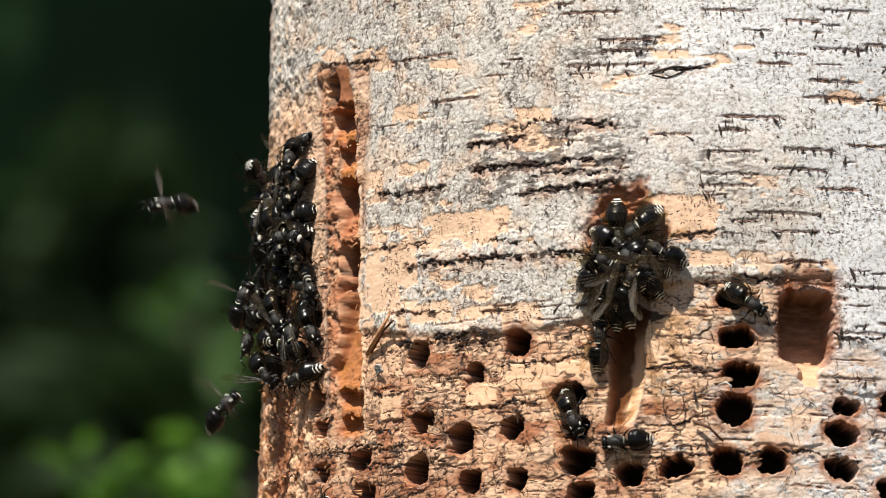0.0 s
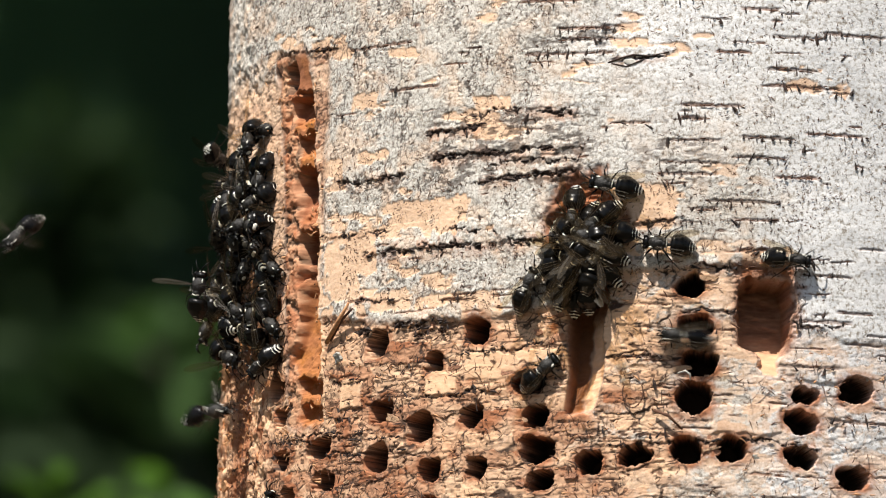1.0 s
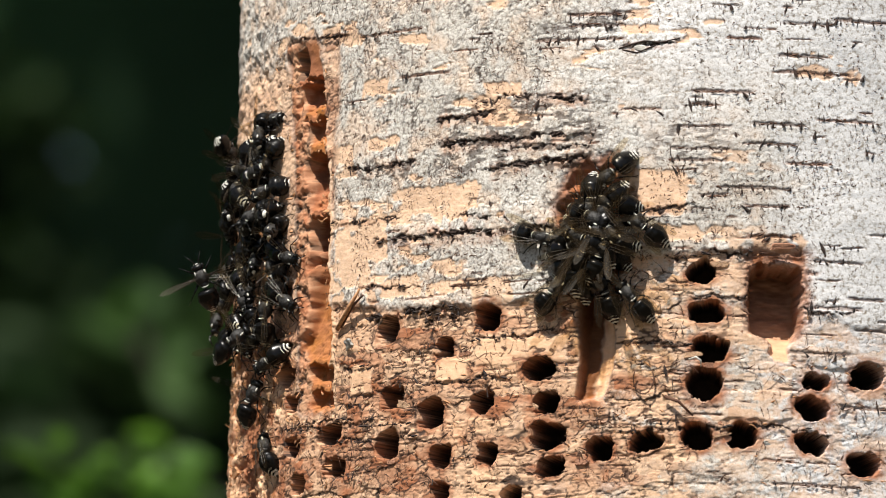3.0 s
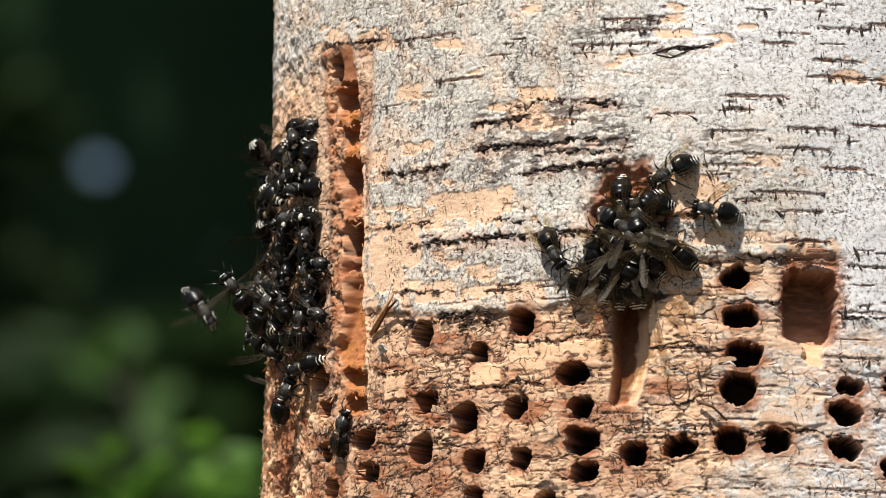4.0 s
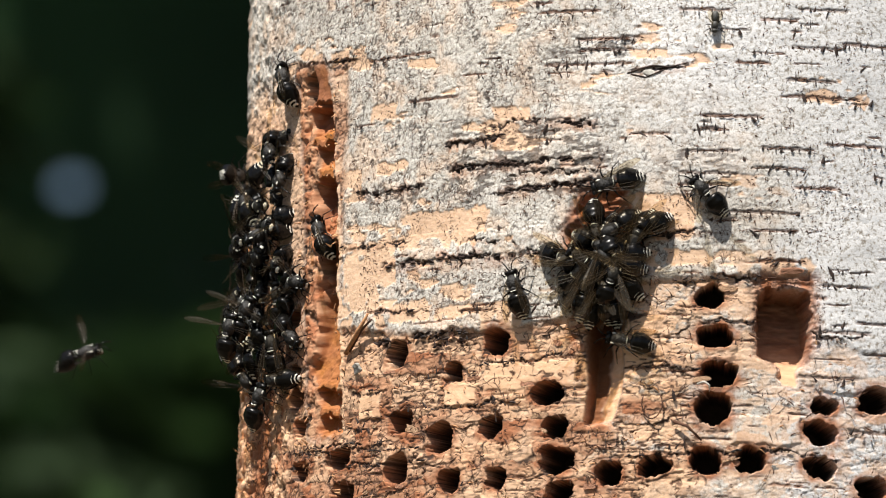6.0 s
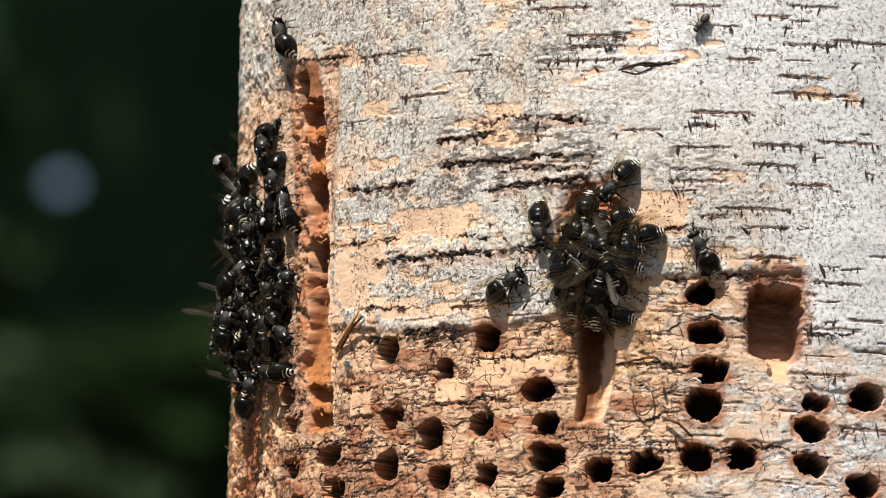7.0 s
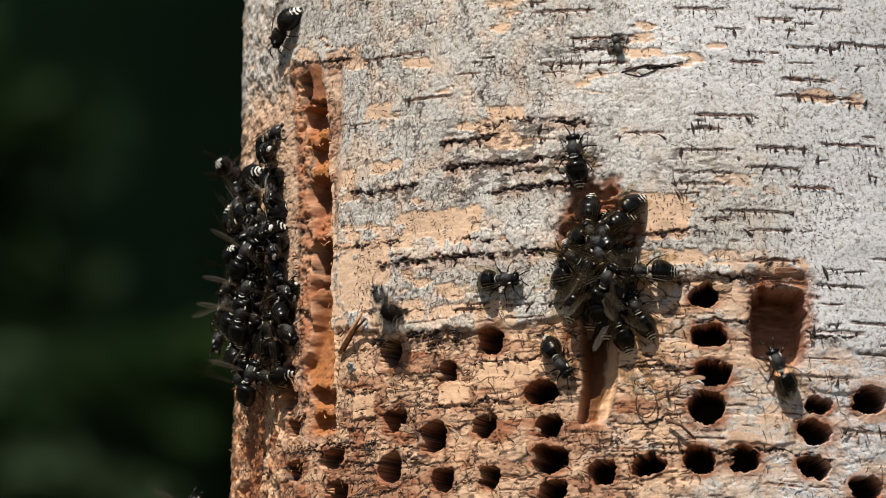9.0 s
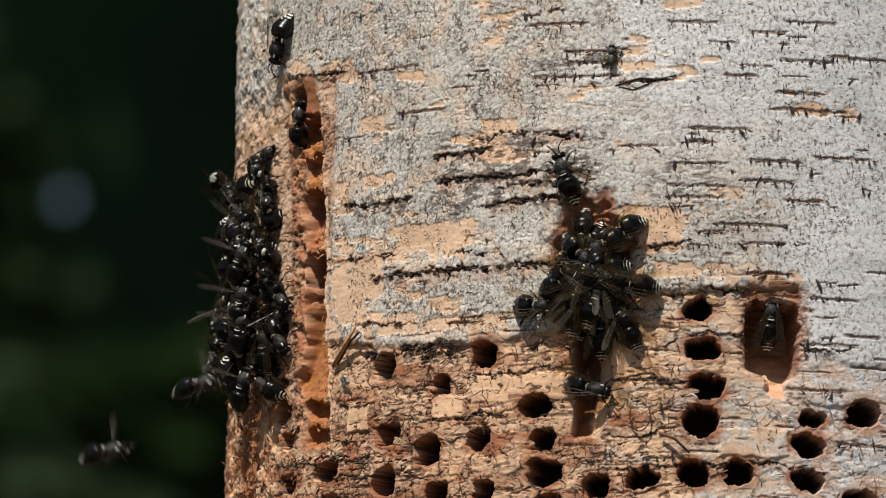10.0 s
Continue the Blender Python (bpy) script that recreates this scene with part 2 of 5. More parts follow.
def plates(s, h, wide, tall, seed):
    """Torn plates: each cell's two chance values, and the way to its rim in millimetres."""
    u, v = s / wide, h / tall
    iu, iv = np.floor(u), np.floor(v)
    first, second = np.full_like(s, 1e9), np.full_like(s, 1e9)
    r0, r1 = np.zeros_like(s), np.zeros_like(s)
    for du in (-1, 0, 1):
        for dv in (-1, 0, 1):
            a, b = iu + du, iv + dv
            x, y = a + 0.1 + 0.8 * lattice(a, b, seed), b + 0.1 + 0.8 * lattice(a, b, seed + 1)
            d = ((np.abs(u - x) * wide * 0.4) ** 6 + (np.abs(v - y) * tall) ** 6) ** (1 / 6)
            near = d < first
            second = np.where(near, first, np.minimum(second, d))
            r0, r1 = np.where(near, lattice(a, b, seed + 2), r0), np.where(near, lattice(a, b, seed + 3), r1)
            first = np.where(near, d, first)
    return r0, r1, second - first


def lines(lo, hi, fine, ends, coarse):
    """Grid lines: fine between lo and hi, widening towards the ends."""
    below = ends[0] + (lo - ends[0]) * np.linspace(0, 1, coarse, endpoint=False) ** 0.6
    above = hi + (ends[1] - hi) * np.linspace(0, 1, coarse + 1)[1:] ** 1.6
    return np.concatenate([below, np.arange(lo, hi, fine), above])


def relief(s, h):
    """Height over the trunk's round (mm, outward) and the masks of what lies bare."""
    wx, wy = fbm(s, h, 4.0, 3, 3), fbm(s, h, 4.0, 9, 3)
    ws, wh = s + 1.3 * wx, h + 1.3 * wy
    fine = fbm(s, h, 1.3, 21, 3)
    grain = fbm(s, h, 2.6, 41, 3, 2.2, 0.6)
    # upper white bark, lower bark worked through by birds
    edge = np.interp(ws, [-190, -131, -100, -80, -66, -50, -36, -10, 21, 24, 37], [-40, -40, -44, -44, -44, -42, -32, -30, -28, -46, -50])
    worked = step(1.5, -1.5, wh - edge) * (1 - 0.4 * step(-0.15, 0.35, fbm(s, h, 12, 97, 3, 1.5, 0.8) + 0.75 * step(-45, 35, s) - 0.6))
    worked = np.maximum(worked, step(-132, -137, ws) * step(46, 34, h + 8 * wy) * 0.8)
    peel = worked * np.clip(0.75 + 0.9 * fbm(s, h, 9, 61, 3, 1.6, 0.8), 0, 1)
    bare_tan = np.zeros_like(s)
    for s0, s1, h0, h1 in TAN:
        box = step(-2, 3, ws - s0) * step(-2, 3, s1 - ws) * step(-1.5, 2, wh - h0) * step(-1.5, 2, h1 - wh)
        box = step(0.35, 0.65, box + 0.5 * fbm(s, h, 2.2, 7, 3)) * step(-0.42, -0.25, fbm(s, h, 6, 5, 3))
        bare_tan, peel = np.maximum(bare_tan, box), np.maximum(peel, 0.8 * box)
    peel = np.maximum(peel, 0.8 * step(0.36, 0.5, fbm(s, h, 8, 77, 4, 1.8, 0.7)) * step(25, -10, s))
    raw = worked * step(0.05, 0.6, fbm(s, h, 6, 91, 4, 1.6, 0.8) + 0.45 * step(-50, -140, s) - 0.5 * step(-40, 10, s)) * 0.75
    grey = step(-70, -10, s + 12 * wx) * step(-20, 40, h + 10 * wy)
    grey = np.maximum(grey, step(0, 26, s + 12 * wx))
    smooth, dark, amber = np.zeros_like(s), np.zeros_like(s), np.zeros_like(s)
    for s0, s1, h0, h1 in PALE:
        box = step(0, 1.0, ws - s0) * step(0, 1.0, s1 - ws) * step(0, 0.8, wh - h0) * step(0, 0.8, h1 - wh)
        smooth = np.maximum(smooth, box)
    peel, raw = np.maximum(peel, smooth), raw * (1 - smooth)
    H = 0.05 * fine + 0.06 * grain + 0.7 * fbm(s, h, 22, 51, 2)
    H = H - 0.35 * peel * (1 - worked) - worked * (1.2 + 0.1 * np.abs(grain))
    # torn plates of inner bark: large ones, some of them broken into small ones, with thin dark rims
    big, tone, rim = plates(s + 2.4 * wx + 1.0 * fine, h + 1.3 * wy + 0.6 * fine, 19.0, 6.0, 501)
    small, tint, lip = plates(s + 1.4 * wx + 0.9 * fine, h + 0.8 * wy + 0.5 * fine, 9.0, 2.7, 511)
    broken = step(0.3, 0.5, tone + 0.25 * wy)
    chalk = worked * step(-75, -5, s + 18 * wx) * step(0.6, 0.8, tint + 0.35 * fbm(s, h, 14, 521, 3) + 0.4 * step(-25, 15, s)) * (0.35 + 0.65 * step(-0.1, 0.3, wy + fine))
    H = H + worked * (0.5 * (big - 0.5) + broken * 0.18 * (small - 0.5) - 0.12 * step(0.4, 0.1, rim) + 0.08 * np.abs(fbm(s, h, 2.2, 17, 2)))
    ragged = step(-0.35, 0.15, fbm(s, h, 3.0, 523, 3))
    edge_dark = np.maximum(0.95 * step(0.45, 0.2, rim) * ragged, 0.85 * broken * step(0.32, 0.15, lip) * step(-0.2, 0.2, fbm(s, h, 4.0, 525, 3)))
    dark = np.maximum(dark, worked * edge_dark * (1 - smooth))
    russet = step(-0.2, 0.35, fbm(s, h, 11, 529, 4, 1.5, 0.8) + 0.3 * step(-50, -110, s)) * step(15, -50, s)
    raw = np.maximum(raw, worked * (0.22 * step(0, -40, s) + 0.6 * russet) * (1 - smooth))
    raw = np.clip(raw * (0.25 + 0.75 * broken) + worked * broken * (0.45 * step(0.35, 1.0, small + 0.5 * fbm(s, h, 7, 527, 4)) - 0.15), 0, 1)
    peel = np.clip(np.maximum(peel, worked * 0.9) - 0.85 * chalk, 0, 1)
    raw = raw * (1 - 0.8 * chalk)
    # long winding strands and creases between the plates
    crease = worked * step(0.05, 0.02, np.abs(fbm(s, h, 7.0, 301, 4, 1.5, 0.8))) * step(-0.1, 0.2, fbm(s, h, 6.0, 303, 3))
    dark, raw = np.maximum(dark, 0.85 * crease), np.maximum(raw, 0.6 * crease)
    H = H - 0.25 * crease
    q = 4.0 * fbm(s, h, 5.0, 251, 4, 1.5, 0.8)
    H = H + 0.028 * (np.floor(q) + step(0.0, 0.12, q - np.floor(q))) * (1 - worked)
    H = H * (1 - 0.7 * smooth) - 0.4 * smooth
    # crumbly skin: a net of short crisp grooves on the white bark, splintery grain where it is worked
    net = step(0.16, 0.03, np.abs(fbm(s, h, 1.9, 401, 2))) * step(-0.35, 0.1, fbm(s, h, 5.0, 403, 2))
    H = H - 0.2 * net * (1 - worked) * (1 - 0.6 * grey) * (1 - 0.8 * bare_tan)
    H = H + worked * (1 - 0.75 * smooth) * (0.11 * fbm(s, h, 0.9, 405, 2, 1.8, 0.9) + 0.13 * step(0.1, 0.2, fbm(s, h, 2.4, 407, 3, 2.0, 0.8)))
    H = H + step(-150, -185, s) * (0.9 * fbm(s, h, 3.2, 211, 3) + 0.7 * step(10, -10, h) * fbm(s, h, 6, 213, 3))
    # wrinkles: thin winding dark lines at two sizes, and small dark nicks
    patchy = 0.6 + 0.4 * step(-0.4, 0.3, fbm(s, h, 11, 117, 3)) + 0.55 * step(-70, -140, s)
    wr = step(0.10, 0.03, np.abs(fbm(s, h, 2.6, 111, 3, 1.0, 1.3))) * step(-0.25, 0.25, fbm(s, h, 3.5, 113, 2))
    wr = np.maximum(wr, 0.7 * step(0.13, 0.04, np.abs(fbm(s, h, 1.3, 119, 2, 1.2, 1.0))) * step(-0.1, 0.4, fbm(s, h, 4.5, 121, 2)))
    clear = np.maximum(smooth, bare_tan)
    dirt = np.zeros_like(s)
    for s0, s1, h0, h1 in DIRT:
        dirt = np.maximum(dirt, step(-5, 5, s - s0 + 5 * wx) * step(-5, 5, s1 - s + 5 * wx) * step(-2.5, 2.5, h - h0 + 3 * wy) * step(-2.5, 2.5, h1 - h + 3 * wy))
    fleck = dirt * step(0.06, 0.16, fbm(s, h, 1.7, 411, 4, 1.8, 0.7)) * (1 - bare_tan)
    dark, H = np.maximum(dark, 0.72 * fleck), H - 0.12 * fleck
    nick = wr * patchy * (1 - 0.8 * smooth) * (1 - 0.85 * bare_tan) * (1 - 0.55 * grey) * (1 - 0.35 * worked)
    dark = np.maximum(dark, 0.8 * np.clip(nick, 0, 1))
    H = H - 0.05 * nick
    peel = np.maximum(peel, (1 - grey) * (0.26 + 0.12 * step(-40, -110, s)) * step(-0.1, 0.5, fbm(s, h, 6, 123, 4)) * (1 - clear))
    wood = step(0.42, 0.52, fbm(s, h, 1.7, 131, 3, 2.0, 0.5)) * worked * (1 - smooth)
    dark = np.maximum(dark, 0.75 * wood)
    H = H - 0.2 * wood
    clean = step(-25, 15, s + 8 * wx)
    dark, raw, peel = dark * (1 - 0.75 * clean), raw * (1 - 0.4 * clean), peel * (1 - 0.3 * clean * worked)
    H = H * (1 - 0.35 * clean)
    calm = 1 - 0.6 * step(-155, -162, s) * step(-14, 0, h)
    dark, raw = dark * calm, raw * calm
    # cracks
    for a0, b0, a1, b1, w in CRACKS + CRACKS_FINE:
        i0, i1 = np.searchsorted(s[0], (a0 - 3, a1 + 3))
        j0, j1 = np.searchsorted(h[:, 0], (min(b0, b1) - 8, max(b0, b1) + 8))
        win = (slice(j0, j1), slice(i0, i1))
        x, y, px, py, pf = s[win], h[win], wx[win], wy[win], fine[win]
        mid = b0 + (b1 - b0) * np.clip((x - a0) / max(a1 - a0, 0.1), 0, 1)
        wave = 1.5 * fbm(x, x * 0 + b0, 5, 151, 4)
        near = np.abs(y + wave - mid) < 6
        spike = 2.0 * step(0.62, 0.85, value_noise((x + 0.25 * y) / 0.9, np.round(y * 0 + b0), 159)) * step(0.3, 0.7, value_noise(x / 3.0, y * 0 + 5, 161)) / (0.6 + w)
        off = np.abs(y + wave + 1.1 * pf - mid) / (0.62 * w * np.clip(0.45 + 1.0 * px + 0.6 * pf + spike, 0.08, 3.0) + 0.06)
        span = step(-1, 2.5, x - a0) * step(-1, 2.5, a1 - x)
        inside = near * step(1.1, 0.8, off) * span * step(-0.25, -0.1, fbm(x, y, 2.6, 155, 3, 1.5, 1.0))
        raw[win] = np.maximum(raw[win], 0.5 * near * step(3.2, 1.2, off) * span * step(-0.3, 0.4, py))
        dark[win] = np.maximum(dark[win], inside)
        up = y + wave + 0.7 * pf - mid
        over = span * step(-0.2, 0.2, up + 0.8 * pf + 0.5 * px) * np.exp(-np.maximum(up, 0) / 4.0) * np.clip(0.7 + 1.2 * py, 0.1, 1.2)
        H[win] += (0.2 + 0.32 * w) * over - (0.25 + 0.15 * w) * inside
        under = span * step(0.1, -0.2, up) * step(-2.6 * w, -1.2 * w, up)
        raw[win], peel[win] = np.maximum(raw[win], 0.4 * under * np.clip(0.5 + 1.5 * px, 0, 1)), np.maximum(peel[win], 0.35 * under * step(-0.2, 0.2, py))
    return ws, wh, wx, wy, H, peel, raw, dark, grey, amber, grain, fine


def carve(s, h, f):
    """Holes, trenches and pits cut into the relief, with shade painted into their dark mask."""
    ws, wh, wx, wy, H, peel, raw, dark, grey, amber, grain, fine = f
    rim, bored = np.zeros_like(s), np.zeros_like(s)
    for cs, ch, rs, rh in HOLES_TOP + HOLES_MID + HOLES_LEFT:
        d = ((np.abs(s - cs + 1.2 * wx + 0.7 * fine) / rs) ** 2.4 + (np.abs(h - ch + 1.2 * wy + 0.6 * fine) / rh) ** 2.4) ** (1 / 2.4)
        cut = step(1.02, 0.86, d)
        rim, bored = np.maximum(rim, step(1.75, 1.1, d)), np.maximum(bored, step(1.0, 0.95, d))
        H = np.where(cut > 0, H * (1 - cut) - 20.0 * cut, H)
        # the hole's inner shade is put into the colour
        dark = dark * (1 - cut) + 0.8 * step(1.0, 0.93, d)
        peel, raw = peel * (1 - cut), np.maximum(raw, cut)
    raw = np.maximum(raw, 0.95 * rim * np.clip(0.7 + 1.0 * wx, 0, 1))
    # long trench in the shoulder: a crumbly ledge on one side, a channel of scooped pockets on the other
    u = ws - TRENCH[0] + 0.09 * (h + 15) + 0.07 * np.maximum(h, 0)
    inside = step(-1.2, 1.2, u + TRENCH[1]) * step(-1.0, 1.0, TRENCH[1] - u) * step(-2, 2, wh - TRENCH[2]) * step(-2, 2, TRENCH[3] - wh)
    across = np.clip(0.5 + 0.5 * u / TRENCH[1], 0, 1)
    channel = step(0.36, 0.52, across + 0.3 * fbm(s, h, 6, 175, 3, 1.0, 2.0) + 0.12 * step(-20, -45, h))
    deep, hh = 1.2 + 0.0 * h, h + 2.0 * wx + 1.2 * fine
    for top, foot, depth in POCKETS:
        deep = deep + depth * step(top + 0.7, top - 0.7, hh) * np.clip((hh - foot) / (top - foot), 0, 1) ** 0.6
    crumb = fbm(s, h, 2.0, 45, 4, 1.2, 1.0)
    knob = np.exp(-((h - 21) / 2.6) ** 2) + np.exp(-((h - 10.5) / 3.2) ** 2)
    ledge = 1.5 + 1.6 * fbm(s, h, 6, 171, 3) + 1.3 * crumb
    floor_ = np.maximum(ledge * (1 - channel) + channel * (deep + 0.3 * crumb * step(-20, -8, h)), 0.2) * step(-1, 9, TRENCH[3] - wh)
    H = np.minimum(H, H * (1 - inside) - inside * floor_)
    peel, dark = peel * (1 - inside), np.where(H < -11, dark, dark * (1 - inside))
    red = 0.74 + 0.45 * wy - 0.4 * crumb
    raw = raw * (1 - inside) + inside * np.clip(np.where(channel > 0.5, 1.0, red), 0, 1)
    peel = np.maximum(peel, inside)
    # deep pockets and crumb hollows: shade painted into the dark mask
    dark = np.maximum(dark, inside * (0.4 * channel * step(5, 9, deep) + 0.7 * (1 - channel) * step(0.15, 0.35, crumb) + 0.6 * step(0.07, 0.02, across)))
    amber = np.maximum(amber, inside * channel * np.clip(0.6 * step(-22, -34, h + 4 * wx) + 0.8 * knob + 0.5 * wy, 0, 0.9))
    amber = np.maximum(amber, 0.8 * inside * step(0.86, 0.95, across + 0.06 * wy) * step(-4, 6, h) * step(34, 26, h))
    # pale lip along the far side, and a strip of yellow wood
    lip = step(1.6, 0.6, np.abs(u - TRENCH[1] - 1.0 + 0.5 * wx)) * step(-72, -68, h) * step(8, -8, h + 6 * wy)
    peel, raw, dark = np.maximum(peel, lip), raw * (1 - 0.9 * lip), dark * (1 - 0.7 * lip)
    H = H + 0.5 * lip
    amber = np.maximum(amber, 0.6 * step(2.4, 1.2, np.abs(u - TRENCH[1] + 1.5 + 0.8 * wx)) * step(-12, 0, h) * step(30, 18, h + 6 * wy))
    strip = step(3.0, 1.8, np.abs(ws + 170.5)) * step(-63, -59, h + 2 * wx) * step(-41, -45, h + 2 * wy)
    peel, raw, dark, amber = np.maximum(peel, strip), raw * (1 - strip), dark * (1 - strip), np.maximum(amber * (1 - strip), 0.25 * strip)
    # ragged second trench at the silhouette
    inside = step(-1.5, 1.5, ws + 206) * step(-1.5, 1.5, -175 - ws) * step(4, -4, wh + 2) * (0.75 + 0.25 * wx)
    H = H - inside * (1.0 + 4.0 * step(-60, -40, h) + 2.2 * fbm(s, h, 7, 191, 3, 1.5, 0.7))
    fibre = fbm(s, h, 3.0, 195, 3, 0.6, 2.2)
    raw = np.maximum(raw, inside * np.clip(0.75 + 0.9 * fibre, 0, 1))
    amber = np.maximum(amber, inside * 0.8 * step(0.0, 0.35, fbm(s, h, 5, 193, 3, 0.6, 1.8)) * step(-30, -50, h))
    dark = np.maximum(dark, inside * 0.75 * step(0.18, 0.4, -fibre))
    # below it, a red furrow between two pale crumbling edges
    low, crumb = step(-160, -166, s + 4 * wx) * step(-46, -54, h + 4 * wy) * (1 - strip), fbm(s, h, 2.2, 197, 4, 0.9, 1.3)
    furrow = low * step(-178, -182, s + 3 * wx) * step(-204, -198, s + 3 * wy)
    edge_ = low - furrow
    # the furrow's shade and the edges' sun are partly put into these colours
    dark = dark * (1 - low) + furrow * 0.6 * step(0.1, 0.35, crumb) + edge_ * 0.7 * step(0.25, 0.4, crumb)
    raw = raw * (1 - low) + furrow * np.clip(0.95 - 0.5 * crumb, 0, 1) + edge_ * np.clip(0.42 + 1.1 * wy + 0.3 * crumb, 0, 1)
    peel, amber = np.maximum(peel, low), amber * (1 - low) + 0.5 * low * step(0.15, 0.4, fbm(s, h, 6, 199, 3, 0.6, 1.8))
    H = H * (1 - 0.5 * low) - furrow * (3.0 + 1.6 * crumb) - edge_ * (0.6 + 1.4 * crumb)
    # trench under the middle swarm, its mouth wide at the top
    mouth = ((ws - CENT[0] + 2.2 * wx) / 10.0) ** 2 + ((wh - CENT[1] + 2.2 * wy) / 15.0) ** 2
    open_ = step(1.15, 0.85, mouth)
    raw = np.maximum(raw, step(1.9, 1.1, mouth + 0.5 * wx) * 0.9)
    H = H - step(2.0, 1.0, mouth) * 1.2
    lean = 1.6 * fbm(h, h * 0, 12, 221, 2) + 0.7 * wx
    across = np.clip((s + lean - SLOT[0]) / (SLOT[1] - SLOT[0]), -1, 2)
    taper = 0.5 - 0.1 * step(-60, SLOT[2], h)
    inside = step(-0.06, 0.05, taper - np.abs(across - 0.5)) * step(-1.2, 1.2, wh - SLOT[2]) * step(2, -2, wh - CENT[1])
    slope = np.clip((h - SLOT[2]) / 26.0, 0.0, 1.0)
    depth = np.maximum(open_ * (3.0 + 9.0 * step(-13, -24, h + 2 * wx) + 1.5 * grain), inside * ((0.45 + 0.55 * slope) * np.interp(across, [0.0, 0.1, 0.42, 1.0], [1.5, 11.0, 9.5, 1.5]) + 3.0 * slope ** 2 + 0.5 * grain))
    cut = np.maximum(open_, inside)
    H = np.minimum(H, H * (1 - cut) - depth)
    # lit right side painted paler, shaded left side darker
    bare = inside * step(0.42, 0.6, across + 0.15 * wy) * step(-38, -50, h)
    peel, dark = np.maximum(peel * (1 - cut), inside * bare), dark * (1 - cut)
    raw = np.maximum(raw * (1 - inside), np.maximum(open_, inside * (1 - bare)))
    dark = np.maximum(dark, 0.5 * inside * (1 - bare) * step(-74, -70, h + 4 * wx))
    amber = np.maximum(amber, inside * (1 - bare) * 0.45)
    amber = np.maximum(amber, bare * 0.4 * step(-0.2, 0.4, fbm(s, h, 5, 223, 3, 0.6, 2.0)))
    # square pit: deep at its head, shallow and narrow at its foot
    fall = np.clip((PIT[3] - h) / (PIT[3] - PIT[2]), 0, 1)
    left = PIT[0] + 0.3 + 6.0 * step(0.66, 0.8, fall) + 1.4 * wx + 0.4 * fine + 0.8 * fbm(h, s * 0, 6, 231, 2)
    right = PIT[1] - 0.4 - 3.2 * step(0.55, 0.9, fall) + 1.4 * wy + 0.4 * fine
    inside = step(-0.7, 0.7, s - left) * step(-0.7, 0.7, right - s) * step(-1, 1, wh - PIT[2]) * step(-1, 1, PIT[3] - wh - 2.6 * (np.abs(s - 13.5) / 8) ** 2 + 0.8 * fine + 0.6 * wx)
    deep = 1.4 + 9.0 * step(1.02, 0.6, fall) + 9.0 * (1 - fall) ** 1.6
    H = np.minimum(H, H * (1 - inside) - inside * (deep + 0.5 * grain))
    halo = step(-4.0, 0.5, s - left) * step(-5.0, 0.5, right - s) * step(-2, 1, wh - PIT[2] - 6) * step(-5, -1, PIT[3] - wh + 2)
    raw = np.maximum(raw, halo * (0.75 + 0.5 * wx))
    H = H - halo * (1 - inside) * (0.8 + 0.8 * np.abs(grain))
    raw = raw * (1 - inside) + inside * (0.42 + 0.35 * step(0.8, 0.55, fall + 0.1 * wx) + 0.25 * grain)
    # shade of the deep head is painted in, fading towards the foot
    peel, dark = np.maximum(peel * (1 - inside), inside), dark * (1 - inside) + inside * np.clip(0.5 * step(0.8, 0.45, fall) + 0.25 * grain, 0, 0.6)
    ragged = halo * (1 - inside) * step(-0.05, 0.3, fine + 0.6 * wy)
    dark, raw = np.maximum(dark, 0.55 * ragged), np.maximum(raw, ragged)
    # hole linings again, near black in place of their shade
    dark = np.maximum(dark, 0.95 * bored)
    return H, peel, raw, dark, grey, amber


# scooped pockets of the trench: head, foot, depth
POCKETS = [(30, 20.5, 8), (18, 10.5, 5), (7, -9, 10), (-11.5, -55, 9.5), (-57, -62.5, 5.5), (-64.5, -70.5, 5.5)]
TRENCH = (-147.0, 9.3, -71.0, 43.0)   # middle, half width, foot, head
CENT = (-41.0, -19.0)
SLOT = (-44.6, -33.6, -73.0)
PIT = (5.7, 21.4, -61.5, -33.0)


def lenticel_list():
    """Corky dashes: from, to, height, thickness, with or without upright ticks."""
    rng = random.Random(11)
    marks = [(a, b, c, 0.24, True) for a, b, c in LENTICELS + LENTICELS_MORE]
    for _ in range(120):
        a, c = rng.uniform(-185, 48), rng.uniform(-38, 95)
        marks.append((a, a + rng.choice((2, 3, 4, 6, 8)), c, rng.uniform(0.1, 0.2), rng.random() < 0.75))
    for _ in range(110):
        a, c = rng.uniform(-128, 48), rng.uniform(-98, -35)
        marks.append((a, a + rng.uniform(2, 12), c, rng.uniform(0.1, 0.22), rng.random() < 0.3))
    return marks


